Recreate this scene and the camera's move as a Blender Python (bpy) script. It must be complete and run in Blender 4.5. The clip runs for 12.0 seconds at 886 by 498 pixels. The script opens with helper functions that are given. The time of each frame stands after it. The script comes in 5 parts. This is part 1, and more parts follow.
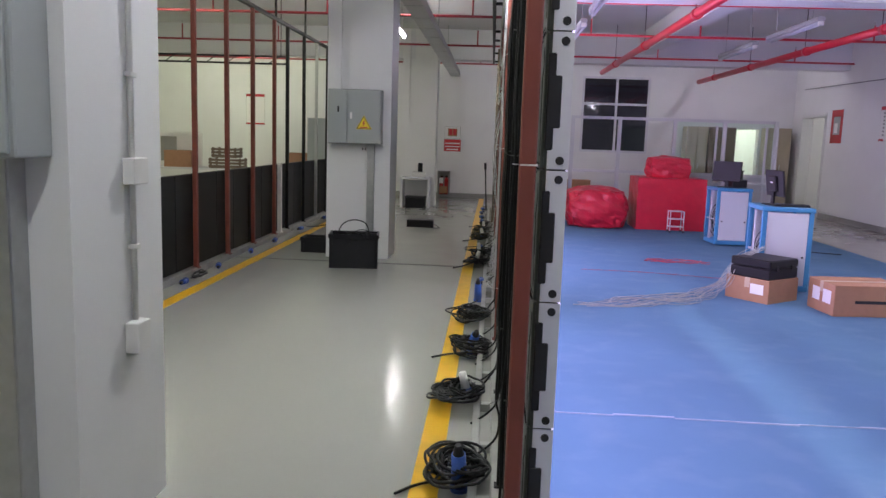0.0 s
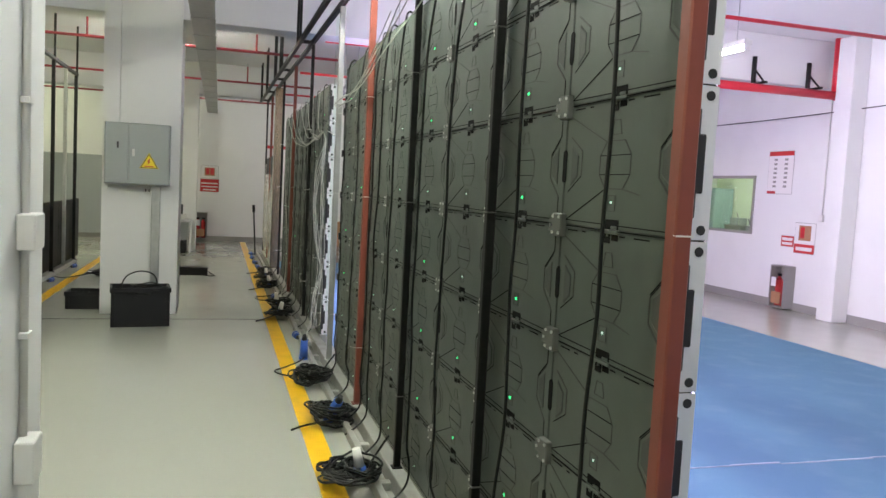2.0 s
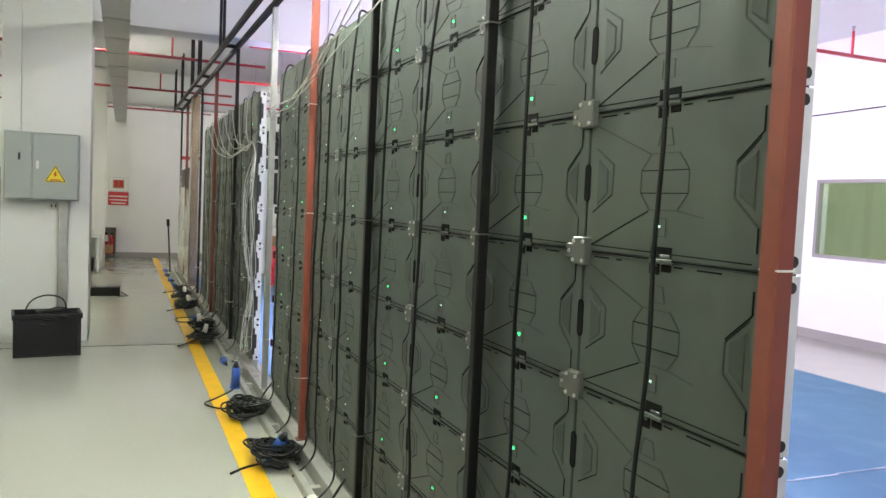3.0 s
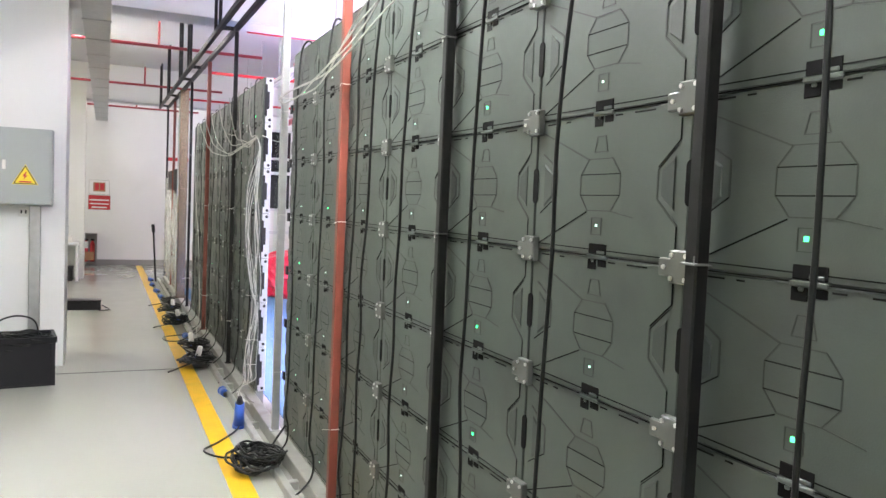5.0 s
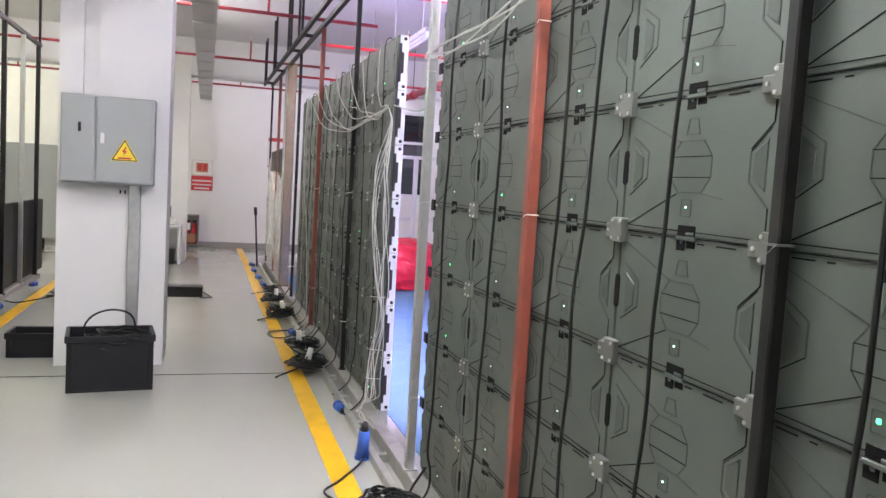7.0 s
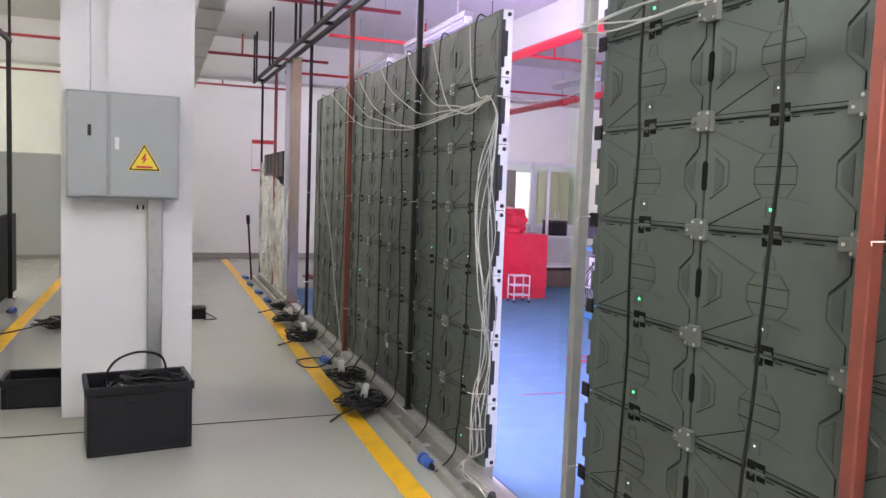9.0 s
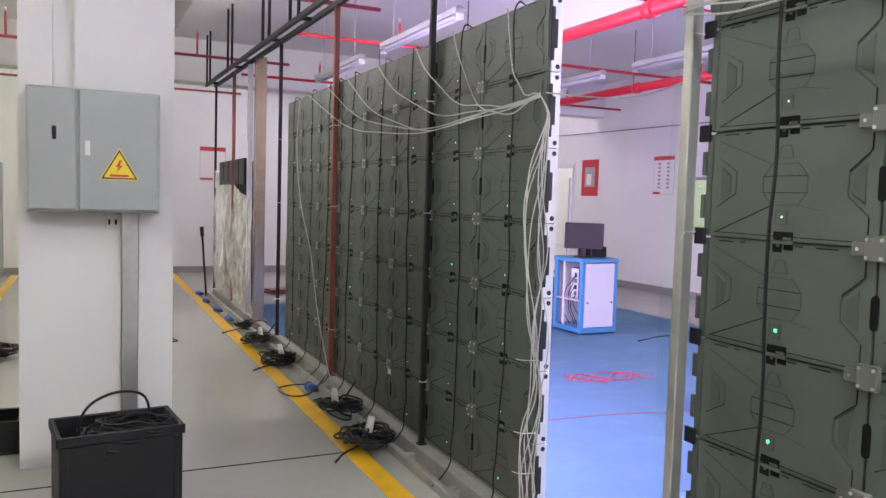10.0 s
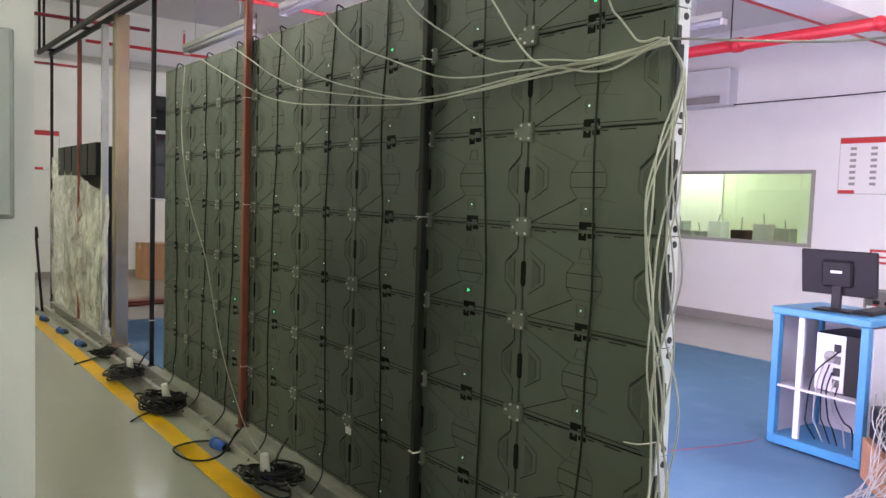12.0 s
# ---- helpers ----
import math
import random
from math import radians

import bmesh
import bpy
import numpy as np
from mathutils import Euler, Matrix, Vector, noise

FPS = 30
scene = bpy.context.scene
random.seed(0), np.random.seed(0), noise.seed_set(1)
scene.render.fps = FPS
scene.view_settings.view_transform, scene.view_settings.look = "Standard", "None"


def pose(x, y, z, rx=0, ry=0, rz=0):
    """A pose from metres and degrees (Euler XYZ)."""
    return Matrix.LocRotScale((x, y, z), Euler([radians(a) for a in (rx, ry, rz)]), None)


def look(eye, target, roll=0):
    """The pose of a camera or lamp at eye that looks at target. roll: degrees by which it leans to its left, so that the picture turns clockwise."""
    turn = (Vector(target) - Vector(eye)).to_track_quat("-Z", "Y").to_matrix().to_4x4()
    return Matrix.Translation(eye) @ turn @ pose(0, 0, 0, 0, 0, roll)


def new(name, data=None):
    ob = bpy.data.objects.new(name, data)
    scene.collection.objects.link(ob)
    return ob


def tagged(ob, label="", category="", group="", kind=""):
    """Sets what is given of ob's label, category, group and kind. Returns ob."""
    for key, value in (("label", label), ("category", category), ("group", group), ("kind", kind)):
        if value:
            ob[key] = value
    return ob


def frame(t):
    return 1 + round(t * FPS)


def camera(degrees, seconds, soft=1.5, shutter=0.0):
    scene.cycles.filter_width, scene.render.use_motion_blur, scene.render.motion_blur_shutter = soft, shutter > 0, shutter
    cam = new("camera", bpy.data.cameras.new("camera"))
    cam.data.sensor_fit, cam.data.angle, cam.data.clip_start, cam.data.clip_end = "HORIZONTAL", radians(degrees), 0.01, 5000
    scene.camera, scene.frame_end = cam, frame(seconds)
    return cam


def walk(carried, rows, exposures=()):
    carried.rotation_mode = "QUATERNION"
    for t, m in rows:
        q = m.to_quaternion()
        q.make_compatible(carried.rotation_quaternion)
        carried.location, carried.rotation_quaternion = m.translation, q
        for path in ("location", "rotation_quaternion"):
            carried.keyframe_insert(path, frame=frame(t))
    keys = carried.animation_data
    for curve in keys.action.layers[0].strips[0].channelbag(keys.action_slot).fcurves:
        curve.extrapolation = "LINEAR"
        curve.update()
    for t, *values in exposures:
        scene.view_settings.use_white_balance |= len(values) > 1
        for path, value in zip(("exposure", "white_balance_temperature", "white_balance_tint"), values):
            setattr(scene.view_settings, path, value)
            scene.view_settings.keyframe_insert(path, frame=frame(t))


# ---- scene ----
cam = camera(59.9, 12.0)
PATH = [
    (0, (0.039, 0.059, 1.56), (-0.079, 2.035, 1.276), 1.9),
    (0.5, (-0.204, 0.187, 1.54), (-0.154, 2.173, 1.304), 1.9),
    (1, (-0.439, 0.254, 1.551), (-0.194, 2.23, 1.366), 3.4),
    (1.5, (-0.677, 0.371, 1.576), (-0.247, 2.318, 1.415), 3.3),
    (2, (-0.817, 0.556, 1.573), (-0.253, 2.469, 1.421), 3.0),
    (2.5, (-0.901, 0.772, 1.58), (-0.231, 2.651, 1.449), 2.8),
    (2.7, (-0.92, 0.852, 1.585), (-0.206, 2.716, 1.461), 2.7),
    (4.3, (-0.924, 1.629, 1.598), (-0.065, 3.432, 1.498), 2.1),
    (4.5, (-0.92, 1.728, 1.587), (-0.071, 3.536, 1.487), 2.3),
    (5, (-0.921, 2.027, 1.591), (-0.115, 3.854, 1.484), 2.4),
    (5.5, (-0.919, 2.287, 1.573), (-0.167, 4.136, 1.452), 2.6),
    (6, (-0.883, 2.597, 1.583), (-0.19, 4.469, 1.448), 2.8),
    (6.5, (-0.907, 2.885, 1.558), (-0.271, 4.776, 1.409), 3.1),
    (7, (-0.953, 3.179, 1.573), (-0.359, 5.083, 1.418), 3.4),
    (7.5, (-0.967, 3.487, 1.56), (-0.386, 5.395, 1.402), 3.6),
    (7.7, (-0.99, 3.608, 1.565), (-0.408, 5.515, 1.406), 3.6),
    (9.3, (-1.568, 4.469, 1.59), (-0.831, 6.323, 1.445), 2.1),
    (9.5, (-1.618, 4.607, 1.583), (-0.851, 6.45, 1.447), 2.3),
    (10, (-1.731, 4.961, 1.587), (-0.885, 6.769, 1.458), 1.7),
    (10.5, (-1.77, 5.313, 1.578), (-0.837, 7.078, 1.452), 1.3),
    (11, (-1.743, 5.72, 1.586), (-0.727, 7.439, 1.463), 1.8),
    (11.5, (-1.764, 6.121, 1.584), (-0.643, 7.773, 1.46), 1.8),
    (12, (-1.762, 6.49, 1.586), (-0.565, 8.087, 1.453), 1.9),
]
EXPOSURES = [(0.0, -0.80, 6100, 23), (1.0, -0.50, 6500, 17), (2.5, -0.16, 6600, 9), (4.5, 0.60, 6300, 19), (7.5, 0.32, 6150, 29), (10.0, 0.10, 6200, 28), (12.0, -0.12, 6850, 7)]
walk(cam, [(t, look(eye, target, roll)) for t, eye, target, roll in PATH], EXPOSURES)

# ---- world and lights ----
world = bpy.data.worlds.new("night")
world.use_nodes = True
world.node_tree.nodes["Background"].inputs[0].default_value = (0.02, 0.025, 0.04, 1)
world.node_tree.nodes["Background"].inputs[1].default_value = 0.3
scene.world = world

TUBE = 380.0           # glow of a lit tube over the aisle
HALL_TUBE = 390.0      # in the screens' hall
NEXT_TUBE = 450.0      # in the neighbouring hall
SIDE_TUBE = 300.0      # in the side rooms
SCREEN_GLOW = 7.4      # the picture side of the screens

# ---- measures ----
COL_W, ROW_H = 0.6096, 0.3429
BOTTOM = 0.1184                  # underside of the lowest cabinets
ROWS = 7
TOP = BOTTOM + ROWS * ROW_H
BACK = 0.165                   # rear face of the cabinets
FRONT = 0.235
WALL1, WALL2 = 2.036, 7.950    # near ends of the two screens
COLS = 8
FAR_Y, RIGHT_X, LEFT_X, NEAR_Y = 20.8, 7.78, -9.5, -4.0
CEIL = 4.0


# ---- mesh helpers ----
def box(bm, x0, x1, y0, y1, z0, z1, bevel=0.0, seg=1, m=None):
    c = [bm.verts.new(p) for p in ((x0, y0, z0), (x1, y0, z0), (x1, y1, z0), (x0, y1, z0), (x0, y0, z1), (x1, y0, z1), (x1, y1, z1), (x0, y1, z1))]
    f = [bm.faces.new([c[k] for k in q]) for q in ((3, 2, 1, 0), (4, 5, 6, 7), (0, 1, 5, 4), (1, 2, 6, 5), (2, 3, 7, 6), (3, 0, 4, 7))]
    vs = c
    if bevel:
        es = list({e for q in f for e in q.edges})
        r = bmesh.ops.bevel(bm, geom=es, offset=bevel, segments=seg, affect="EDGES", profile=0.5)
        vs = list({v for v in r["verts"]} | {v for v in c if v.is_valid})
    if m is not None:
        bmesh.ops.transform(bm, matrix=m, verts=vs)
    return bm


def rod(bm, p0, p1, r, seg=12, r2=None):
    p0, p1 = Vector(p0), Vector(p1)
    q = (p1 - p0).to_track_quat("Z", "Y").to_matrix()
    ra, rb = r, r if r2 is None else r2
    a = [bm.verts.new(p0 + q @ Vector((ra * math.cos(k * math.tau / seg), ra * math.sin(k * math.tau / seg), 0))) for k in range(seg)]
    b = [bm.verts.new(p1 + q @ Vector((rb * math.cos(k * math.tau / seg), rb * math.sin(k * math.tau / seg), 0))) for k in range(seg)]
    for k in range(seg):
        f = bm.faces.new((a[k], a[(k + 1) % seg], b[(k + 1) % seg], b[k]))
        f.smooth = True
    bm.faces.new(a[::-1])
    bm.faces.new(b)
    return bm


def smooth_line(pts, n=6):
    """Catmull-Rom points through a list of points."""
    p = [Vector(q) for q in pts]
    p = [p[0] * 2 - p[1]] + p + [p[-1] * 2 - p[-2]]
    out = []
    for k in range(1, len(p) - 2):
        a, b, c, d = p[k - 1:k + 3]
        for i in range(n):
            t = i / n
            out.append(0.5 * (2 * b + (c - a) * t + (2 * a - 5 * b + 4 * c - d) * t * t + (3 * b - a - 3 * c + d) * t ** 3))
    out.append(p[-2])
    return out


def sweep(bm, pts, r, seg=6):
    """A round cable along points."""
    rings = []
    n = len(pts)
    side = Vector((0.3, 0.5, 0.8))
    for k, p in enumerate(pts):
        d = (pts[min(k + 1, n - 1)] - pts[max(k - 1, 0)])
        if d.length < 1e-7:
            d = Vector((0, 0, 1))
        d.normalize()
        side = side - d * side.dot(d)
        if side.length < 1e-4:
            side = d.orthogonal()
        side.normalize()
        up = d.cross(side)
        rings.append([bm.verts.new(p + r * (side * math.cos(a * math.tau / seg) + up * math.sin(a * math.tau / seg))) for a in range(seg)])
    for a, b in zip(rings, rings[1:]):
        for k in range(seg):
            f = bm.faces.new((a[k], a[(k + 1) % seg], b[(k + 1) % seg], b[k]))
            f.smooth = True
    bm.faces.new(rings[0][::-1])
    bm.faces.new(rings[-1])
    return bm


def mesh_of(name, bm, material):
    me = bpy.data.meshes.new(name)
    bmesh.ops.recalc_face_normals(bm, faces=bm.faces)
    bm.to_mesh(me)
    bm.free()
    me.materials.append(material)
    return me


def solid(name, bm, material, label="", category="", group="", kind=""):
    return tagged(new(name, mesh_of(name, bm, material)), label, category, group, kind)


def part(name, bm, material, parent, label=""):
    ob = new(name, mesh_of(name, bm, material))
    ob.parent = parent
    return tagged(ob, label)


def shared(name, me, parent, m, label=""):
    ob = new(name, me)
    ob.parent = parent
    ob.matrix_basis = m
    return tagged(ob, label)


def thing(name, label, category, group="", kind="", m=None):
    ob = new(name)
    ob.empty_display_size = 0.1
    if m is not None:
        ob.matrix_basis = m
    return tagged(ob, label, category, group, kind)


def B(*a, **k):
    return box(bmesh.new(), *a, **k)


def R(*a, **k):
    return rod(bmesh.new(), *a, **k)


# ---- materials ----
def mat(name, color, rough=0.5, metal=0.0, noise_scale=0.0, noise_amt=0.15, bump=0.0, bump_scale=200.0, stain=None, stain_scale=1.5, stain_amt=0.3, random_amt=0.0, coat=0.0, emit=0.0, alpha=1.0, trans=0.0, rough_var=0.0, spec=0.5):
    m = bpy.data.materials.new(name)
    m.use_nodes = True
    nt = m.node_tree
    p = nt.nodes["Principled BSDF"]
    p.inputs["Base Color"].default_value = (*color, 1)
    p.inputs["Roughness"].default_value = rough
    p.inputs["Metallic"].default_value = metal
    p.inputs["Coat Weight"].default_value = coat
    p.inputs["Alpha"].default_value = alpha
    p.inputs["Transmission Weight"].default_value = trans
    p.inputs["Specular IOR Level"].default_value = spec
    if emit:
        p.inputs["Emission Color"].default_value = (*color, 1)
        p.inputs["Emission Strength"].default_value = emit
    geo = nt.nodes.new("ShaderNodeNewGeometry")
    src = geo.outputs["Position"]
    col = None

    def mixed(a, b, fac):
        n = nt.nodes.new("ShaderNodeMix")
        n.data_type = "RGBA"
        if isinstance(a, tuple):
            n.inputs[6].default_value = (*a, 1)
        else:
            nt.links.new(a, n.inputs[6])
        if isinstance(b, tuple):
            n.inputs[7].default_value = (*b, 1)
        else:
            nt.links.new(b, n.inputs[7])
        nt.links.new(fac, n.inputs[0])
        return n.outputs[2]

    def noisy(scale, detail, lo, hi, amt):
        n = nt.nodes.new("ShaderNodeTexNoise")
        n.inputs["Scale"].default_value = scale
        n.inputs["Detail"].default_value = detail
        nt.links.new(src, n.inputs["Vector"])
        r = nt.nodes.new("ShaderNodeMapRange")
        r.inputs[1].default_value, r.inputs[2].default_value = lo, hi
        r.inputs[3].default_value, r.inputs[4].default_value = 0, amt
        nt.links.new(n.outputs["Fac"], r.inputs[0])
        return r.outputs[0]

    if noise_scale:
        dark = tuple(c * 0.72 for c in color)
        col = mixed(color, dark, noisy(noise_scale, 5, 0.35, 0.7, noise_amt))
    if stain:
        col = mixed(col if col is not None else color, stain, noisy(stain_scale, 6, 0.5, 0.75, stain_amt))
    if random_amt:
        info = nt.nodes.new("ShaderNodeObjectInfo")
        r = nt.nodes.new("ShaderNodeMapRange")
        r.inputs[3].default_value, r.inputs[4].default_value = 0, random_amt
        nt.links.new(info.outputs["Random"], r.inputs[0])
        col = mixed(col if col is not None else color, tuple(c * 0.6 for c in color), r.outputs[0])
    if col is not None:
        nt.links.new(col, p.inputs["Base Color"])
    if rough_var:
        f = noisy(3.0, 5, 0.3, 0.7, rough_var)
        a = nt.nodes.new("ShaderNodeMath")
        a.operation = "ADD"
        a.inputs[1].default_value = rough
        nt.links.new(f, a.inputs[0])
        nt.links.new(a.outputs[0], p.inputs["Roughness"])
    if bump:
        n = nt.nodes.new("ShaderNodeTexNoise")
        n.inputs["Scale"].default_value = bump_scale
        n.inputs["Detail"].default_value = 4
        nt.links.new(src, n.inputs["Vector"])
        b = nt.nodes.new("ShaderNodeBump")
        b.inputs["Strength"].default_value = bump
        b.inputs["Distance"].default_value = 0.004
        nt.links.new(n.outputs["Fac"], b.inputs["Height"])
        nt.links.new(b.outputs[0], p.inputs["Normal"])
    return m


WHITE = mat("white wall paint", (0.78, 0.78, 0.76), 0.6, noise_scale=0.8, noise_amt=0.12, stain=(0.5, 0.48, 0.44), stain_scale=1.2, stain_amt=0.14, bump=0.12, bump_scale=90)
CEILP = mat("ceiling paint", (0.74, 0.74, 0.74), 0.75, noise_scale=0.5, noise_amt=0.18, bump=0.1, bump_scale=60)
EPOXY = mat("grey epoxy floor", (0.385, 0.385, 0.345), 0.13, noise_scale=0.45, noise_amt=0.10, stain=(0.24, 0.24, 0.22), stain_scale=1.1, stain_amt=0.08, spec=0.42, rough_var=0.05)
CARPET = mat("blue carpet", (0.108, 0.215, 0.325), 0.95, noise_scale=1.1, noise_amt=0.35, stain=(0.20, 0.29, 0.38), stain_scale=3.5, stain_amt=0.30, bump=0.7, bump_scale=350, spec=0.15)
SKIRT = mat("grey skirting paint", (0.30, 0.29, 0.27), 0.5, noise_scale=2, noise_amt=0.3, bump=0.1)
YELLOW = mat("yellow floor line paint", (0.84, 0.47, 0.01), 0.35, noise_scale=6, noise_amt=0.35, stain=(0.35, 0.25, 0.05), stain_scale=7, stain_amt=0.25, bump=0.1)
SHELL = mat("dark grey cabinet casting", (0.056, 0.071, 0.060), 0.40, spec=0.6, noise_scale=5, noise_amt=0.25, stain=(0.030, 0.033, 0.030), stain_scale=4.5, stain_amt=0.55, bump=0.14, bump_scale=260, random_amt=0.12, rough_var=0.15)
# Black that draws the shade of grooves and hollows; also the floor joint.
SHADE_AND_JOINT = mat("black groove shade and joint", (0.006, 0.006, 0.006), 0.9, spec=0.1, noise_scale=30, noise_amt=0.3)
# Shell colour darkened to draw the faint shade along moulded relief.
FAINT_SHADE = mat("shallow line shade", (0.028, 0.031, 0.027), 0.5, spec=0.5)
PADDED = mat("raised pad casting", (0.042, 0.052, 0.045), 0.5, noise_scale=12, noise_amt=0.4, bump=0.2, bump_scale=300)
CLAMP = mat("grey clamp metal", (0.13, 0.135, 0.125), 0.40, 0.35, noise_scale=25, noise_amt=0.4, bump=0.1)
BOLT = mat("bright bolt steel", (0.62, 0.62, 0.61), 0.34, 1.0, noise_scale=60, noise_amt=0.2)
EDGE = mat("brushed aluminium edge", (0.74, 0.74, 0.76), 0.4, 0.25, noise_scale=20, noise_amt=0.2, bump=0.1)
RUBBER = mat("black rubber", (0.015, 0.015, 0.016), 0.6, noise_scale=20, noise_amt=0.3, bump=0.1)
CABLE = mat("black cable sheath", (0.007, 0.008, 0.008), 0.42, spec=0.3, noise_scale=15, noise_amt=0.3)
WCABLE = mat("white cable sheath", (0.44, 0.44, 0.40), 0.45, noise_scale=12, noise_amt=0.25)
REDPOST = mat("red primer steel", (0.20, 0.045, 0.028), 0.5, noise_scale=7, noise_amt=0.5, stain=(0.09, 0.03, 0.02), stain_scale=9, stain_amt=0.5, bump=0.15)
BLACKPOST = mat("black painted steel", (0.008, 0.008, 0.008), 0.5, spec=0.25, noise_scale=9, noise_amt=0.4, stain=(0.04, 0.035, 0.03), stain_scale=10, stain_amt=0.3, bump=0.1)
GALV = mat("galvanised steel", (0.50, 0.51, 0.50), 0.35, 0.8, noise_scale=18, noise_amt=0.4, bump=0.08)
BRASSY = mat("film wrapped steel", (0.36, 0.29, 0.19), 0.22, 0.85, noise_scale=8, noise_amt=0.5, bump=0.15, bump_scale=40)
REDPIPE = mat("red pipe paint", (0.62, 0.025, 0.045), 0.35, noise_scale=6, noise_amt=0.3)
# Darker, rougher copy of the pipe red for branches over the aisle.
REDDARK = mat("darker red pipe", (0.30, 0.028, 0.036), 0.45, noise_scale=6, noise_amt=0.4)
BOXGREY = mat("grey enclosure paint", (0.36, 0.385, 0.37), 0.4, noise_scale=3, noise_amt=0.12, bump=0.06, bump_scale=400)
SIGNY = mat("yellow sign", (0.85, 0.65, 0.02), 0.4)
SIGNK = mat("black print", (0.015, 0.015, 0.015), 0.5)
SIGNR = mat("red print", (0.55, 0.03, 0.035), 0.45)
SIGNW = mat("white print", (0.78, 0.76, 0.74), 0.4)
PLASTK = mat("black plastic crate", (0.012, 0.012, 0.014), 0.42, spec=0.3, noise_scale=10, noise_amt=0.3, bump=0.1)
BLUEP = mat("blue plug plastic", (0.03, 0.10, 0.42), 0.4, noise_scale=12, noise_amt=0.25)
WHITEP = mat("white plastic", (0.74, 0.73, 0.69), 0.4, noise_scale=12, noise_amt=0.15)
RACKB = mat("blue rack paint", (0.06, 0.26, 0.47), 0.35, noise_scale=5, noise_amt=0.2)
RACKW = mat("light rack door", (0.60, 0.60, 0.62), 0.4, noise_scale=4, noise_amt=0.12)
CARD = mat("brown cardboard", (0.42, 0.22, 0.12), 0.8, noise_scale=14, noise_amt=0.25, stain=(0.30, 0.15, 0.08), stain_scale=5, stain_amt=0.3, bump=0.15)
TAPEB = mat("pale seam tape", (0.36, 0.42, 0.52), 0.6, noise_scale=9, noise_amt=0.5)
TAPE = mat("pale packing tape", (0.55, 0.42, 0.28), 0.3)
REDFILM = mat("red plastic wrap", (0.62, 0.02, 0.045), 0.3, noise_scale=7, noise_amt=0.4, bump=0.6, bump_scale=18)


def film(name):
    """Thin clear film: partly see-through, creased and glossy."""
    m = bpy.data.materials.new(name)
    m.use_nodes = True
    nt = m.node_tree
    out = nt.nodes["Material Output"]
    p = nt.nodes["Principled BSDF"]
    p.inputs["Base Color"].default_value = (0.84, 0.84, 0.79, 1)
    p.inputs["Roughness"].default_value = 0.07
    p.inputs["Metallic"].default_value = 0.25
    p.inputs["Specular IOR Level"].default_value = 0.9
    geo = nt.nodes.new("ShaderNodeNewGeometry")
    n = nt.nodes.new("ShaderNodeTexNoise")
    n.inputs["Scale"].default_value, n.inputs["Detail"].default_value = 8, 3
    nt.links.new(geo.outputs["Position"], n.inputs["Vector"])
    b = nt.nodes.new("ShaderNodeBump")
    b.inputs["Strength"].default_value, b.inputs["Distance"].default_value = 0.9, 0.025
    nt.links.new(n.outputs["Fac"], b.inputs["Height"])
    nt.links.new(b.outputs[0], p.inputs["Normal"])
    tr = nt.nodes.new("ShaderNodeBsdfTransparent")
    mx = nt.nodes.new("ShaderNodeMixShader")
    r = nt.nodes.new("ShaderNodeMapRange")
    r.inputs[1].default_value, r.inputs[2].default_value = 0.38, 0.62
    r.inputs[3].default_value, r.inputs[4].default_value = 0.45, 0.92
    n2 = nt.nodes.new("ShaderNodeTexNoise")
    n2.inputs["Scale"].default_value, n2.inputs["Detail"].default_value = 5, 4
    nt.links.new(geo.outputs["Position"], n2.inputs["Vector"])
    nt.links.new(n2.outputs["Fac"], r.inputs[0])
    nt.links.new(r.outputs[0], mx.inputs[0])
    nt.links.new(tr.outputs[0], mx.inputs[1])
    nt.links.new(p.outputs[0], mx.inputs[2])
    nt.links.new(mx.outputs[0], out.inputs[0])
    return m


FOIL = film("clear wrapping film")
SCREENK = mat("black monitor plastic", (0.014, 0.013, 0.014), 0.45, spec=0.25, noise_scale=20, noise_amt=0.2)
PARTK = mat("black module face", (0.006, 0.007, 0.007), 0.45, spec=0.2, noise_scale=4, noise_amt=0.4, bump=0.05)
STEEL = mat("base channel steel", (0.40, 0.40, 0.37), 0.45, 0.5, noise_scale=10, noise_amt=0.4, stain=(0.20, 0.17, 0.13), stain_scale=6, stain_amt=0.5, bump=0.12)
WFRAME = mat("white aluminium frame", (0.66, 0.66, 0.68), 0.4)
DARKWIN = mat("night glass", (0.01, 0.012, 0.016), 0.06, spec=0.6)
BLUEGREY = mat("blue-grey cupboard paint", (0.26, 0.36, 0.36), 0.45, noise_scale=3, noise_amt=0.2)
BEIGE = mat("beige cabinet laminate", (0.40, 0.34, 0.25), 0.45, noise_scale=3, noise_amt=0.2)
BROWNP = mat("brown panel", (0.16, 0.11, 0.08), 0.5, noise_scale=3, noise_amt=0.3)
# Tube added out of view to light the near aisle.
TUBE_AISLE_FILL = mat("lit aisle tube", (0.95, 1.0, 0.89), 0.5, emit=TUBE)
TUBE_MID_FILL = mat("strong unseen aisle tube", (0.95, 1.0, 0.89), 0.5, emit=TUBE * 2.5)
TUBE_COLUMN_FILL = mat("unseen tube before the column", (0.95, 1.0, 0.89), 0.5, emit=TUBE * 0.48)
TUBE_FAR_FILL = mat("hidden far aisle tube", (0.98, 1.0, 0.90), 0.5, emit=TUBE * 0.62)
TUBE_WALL_FILL = mat("hidden end wall tube", (0.98, 1.0, 0.92), 0.5, emit=TUBE * 0.17)
TUBE_END = mat("lit end tube", (1.0, 0.98, 0.86), 0.5, emit=TUBE * 0.7)
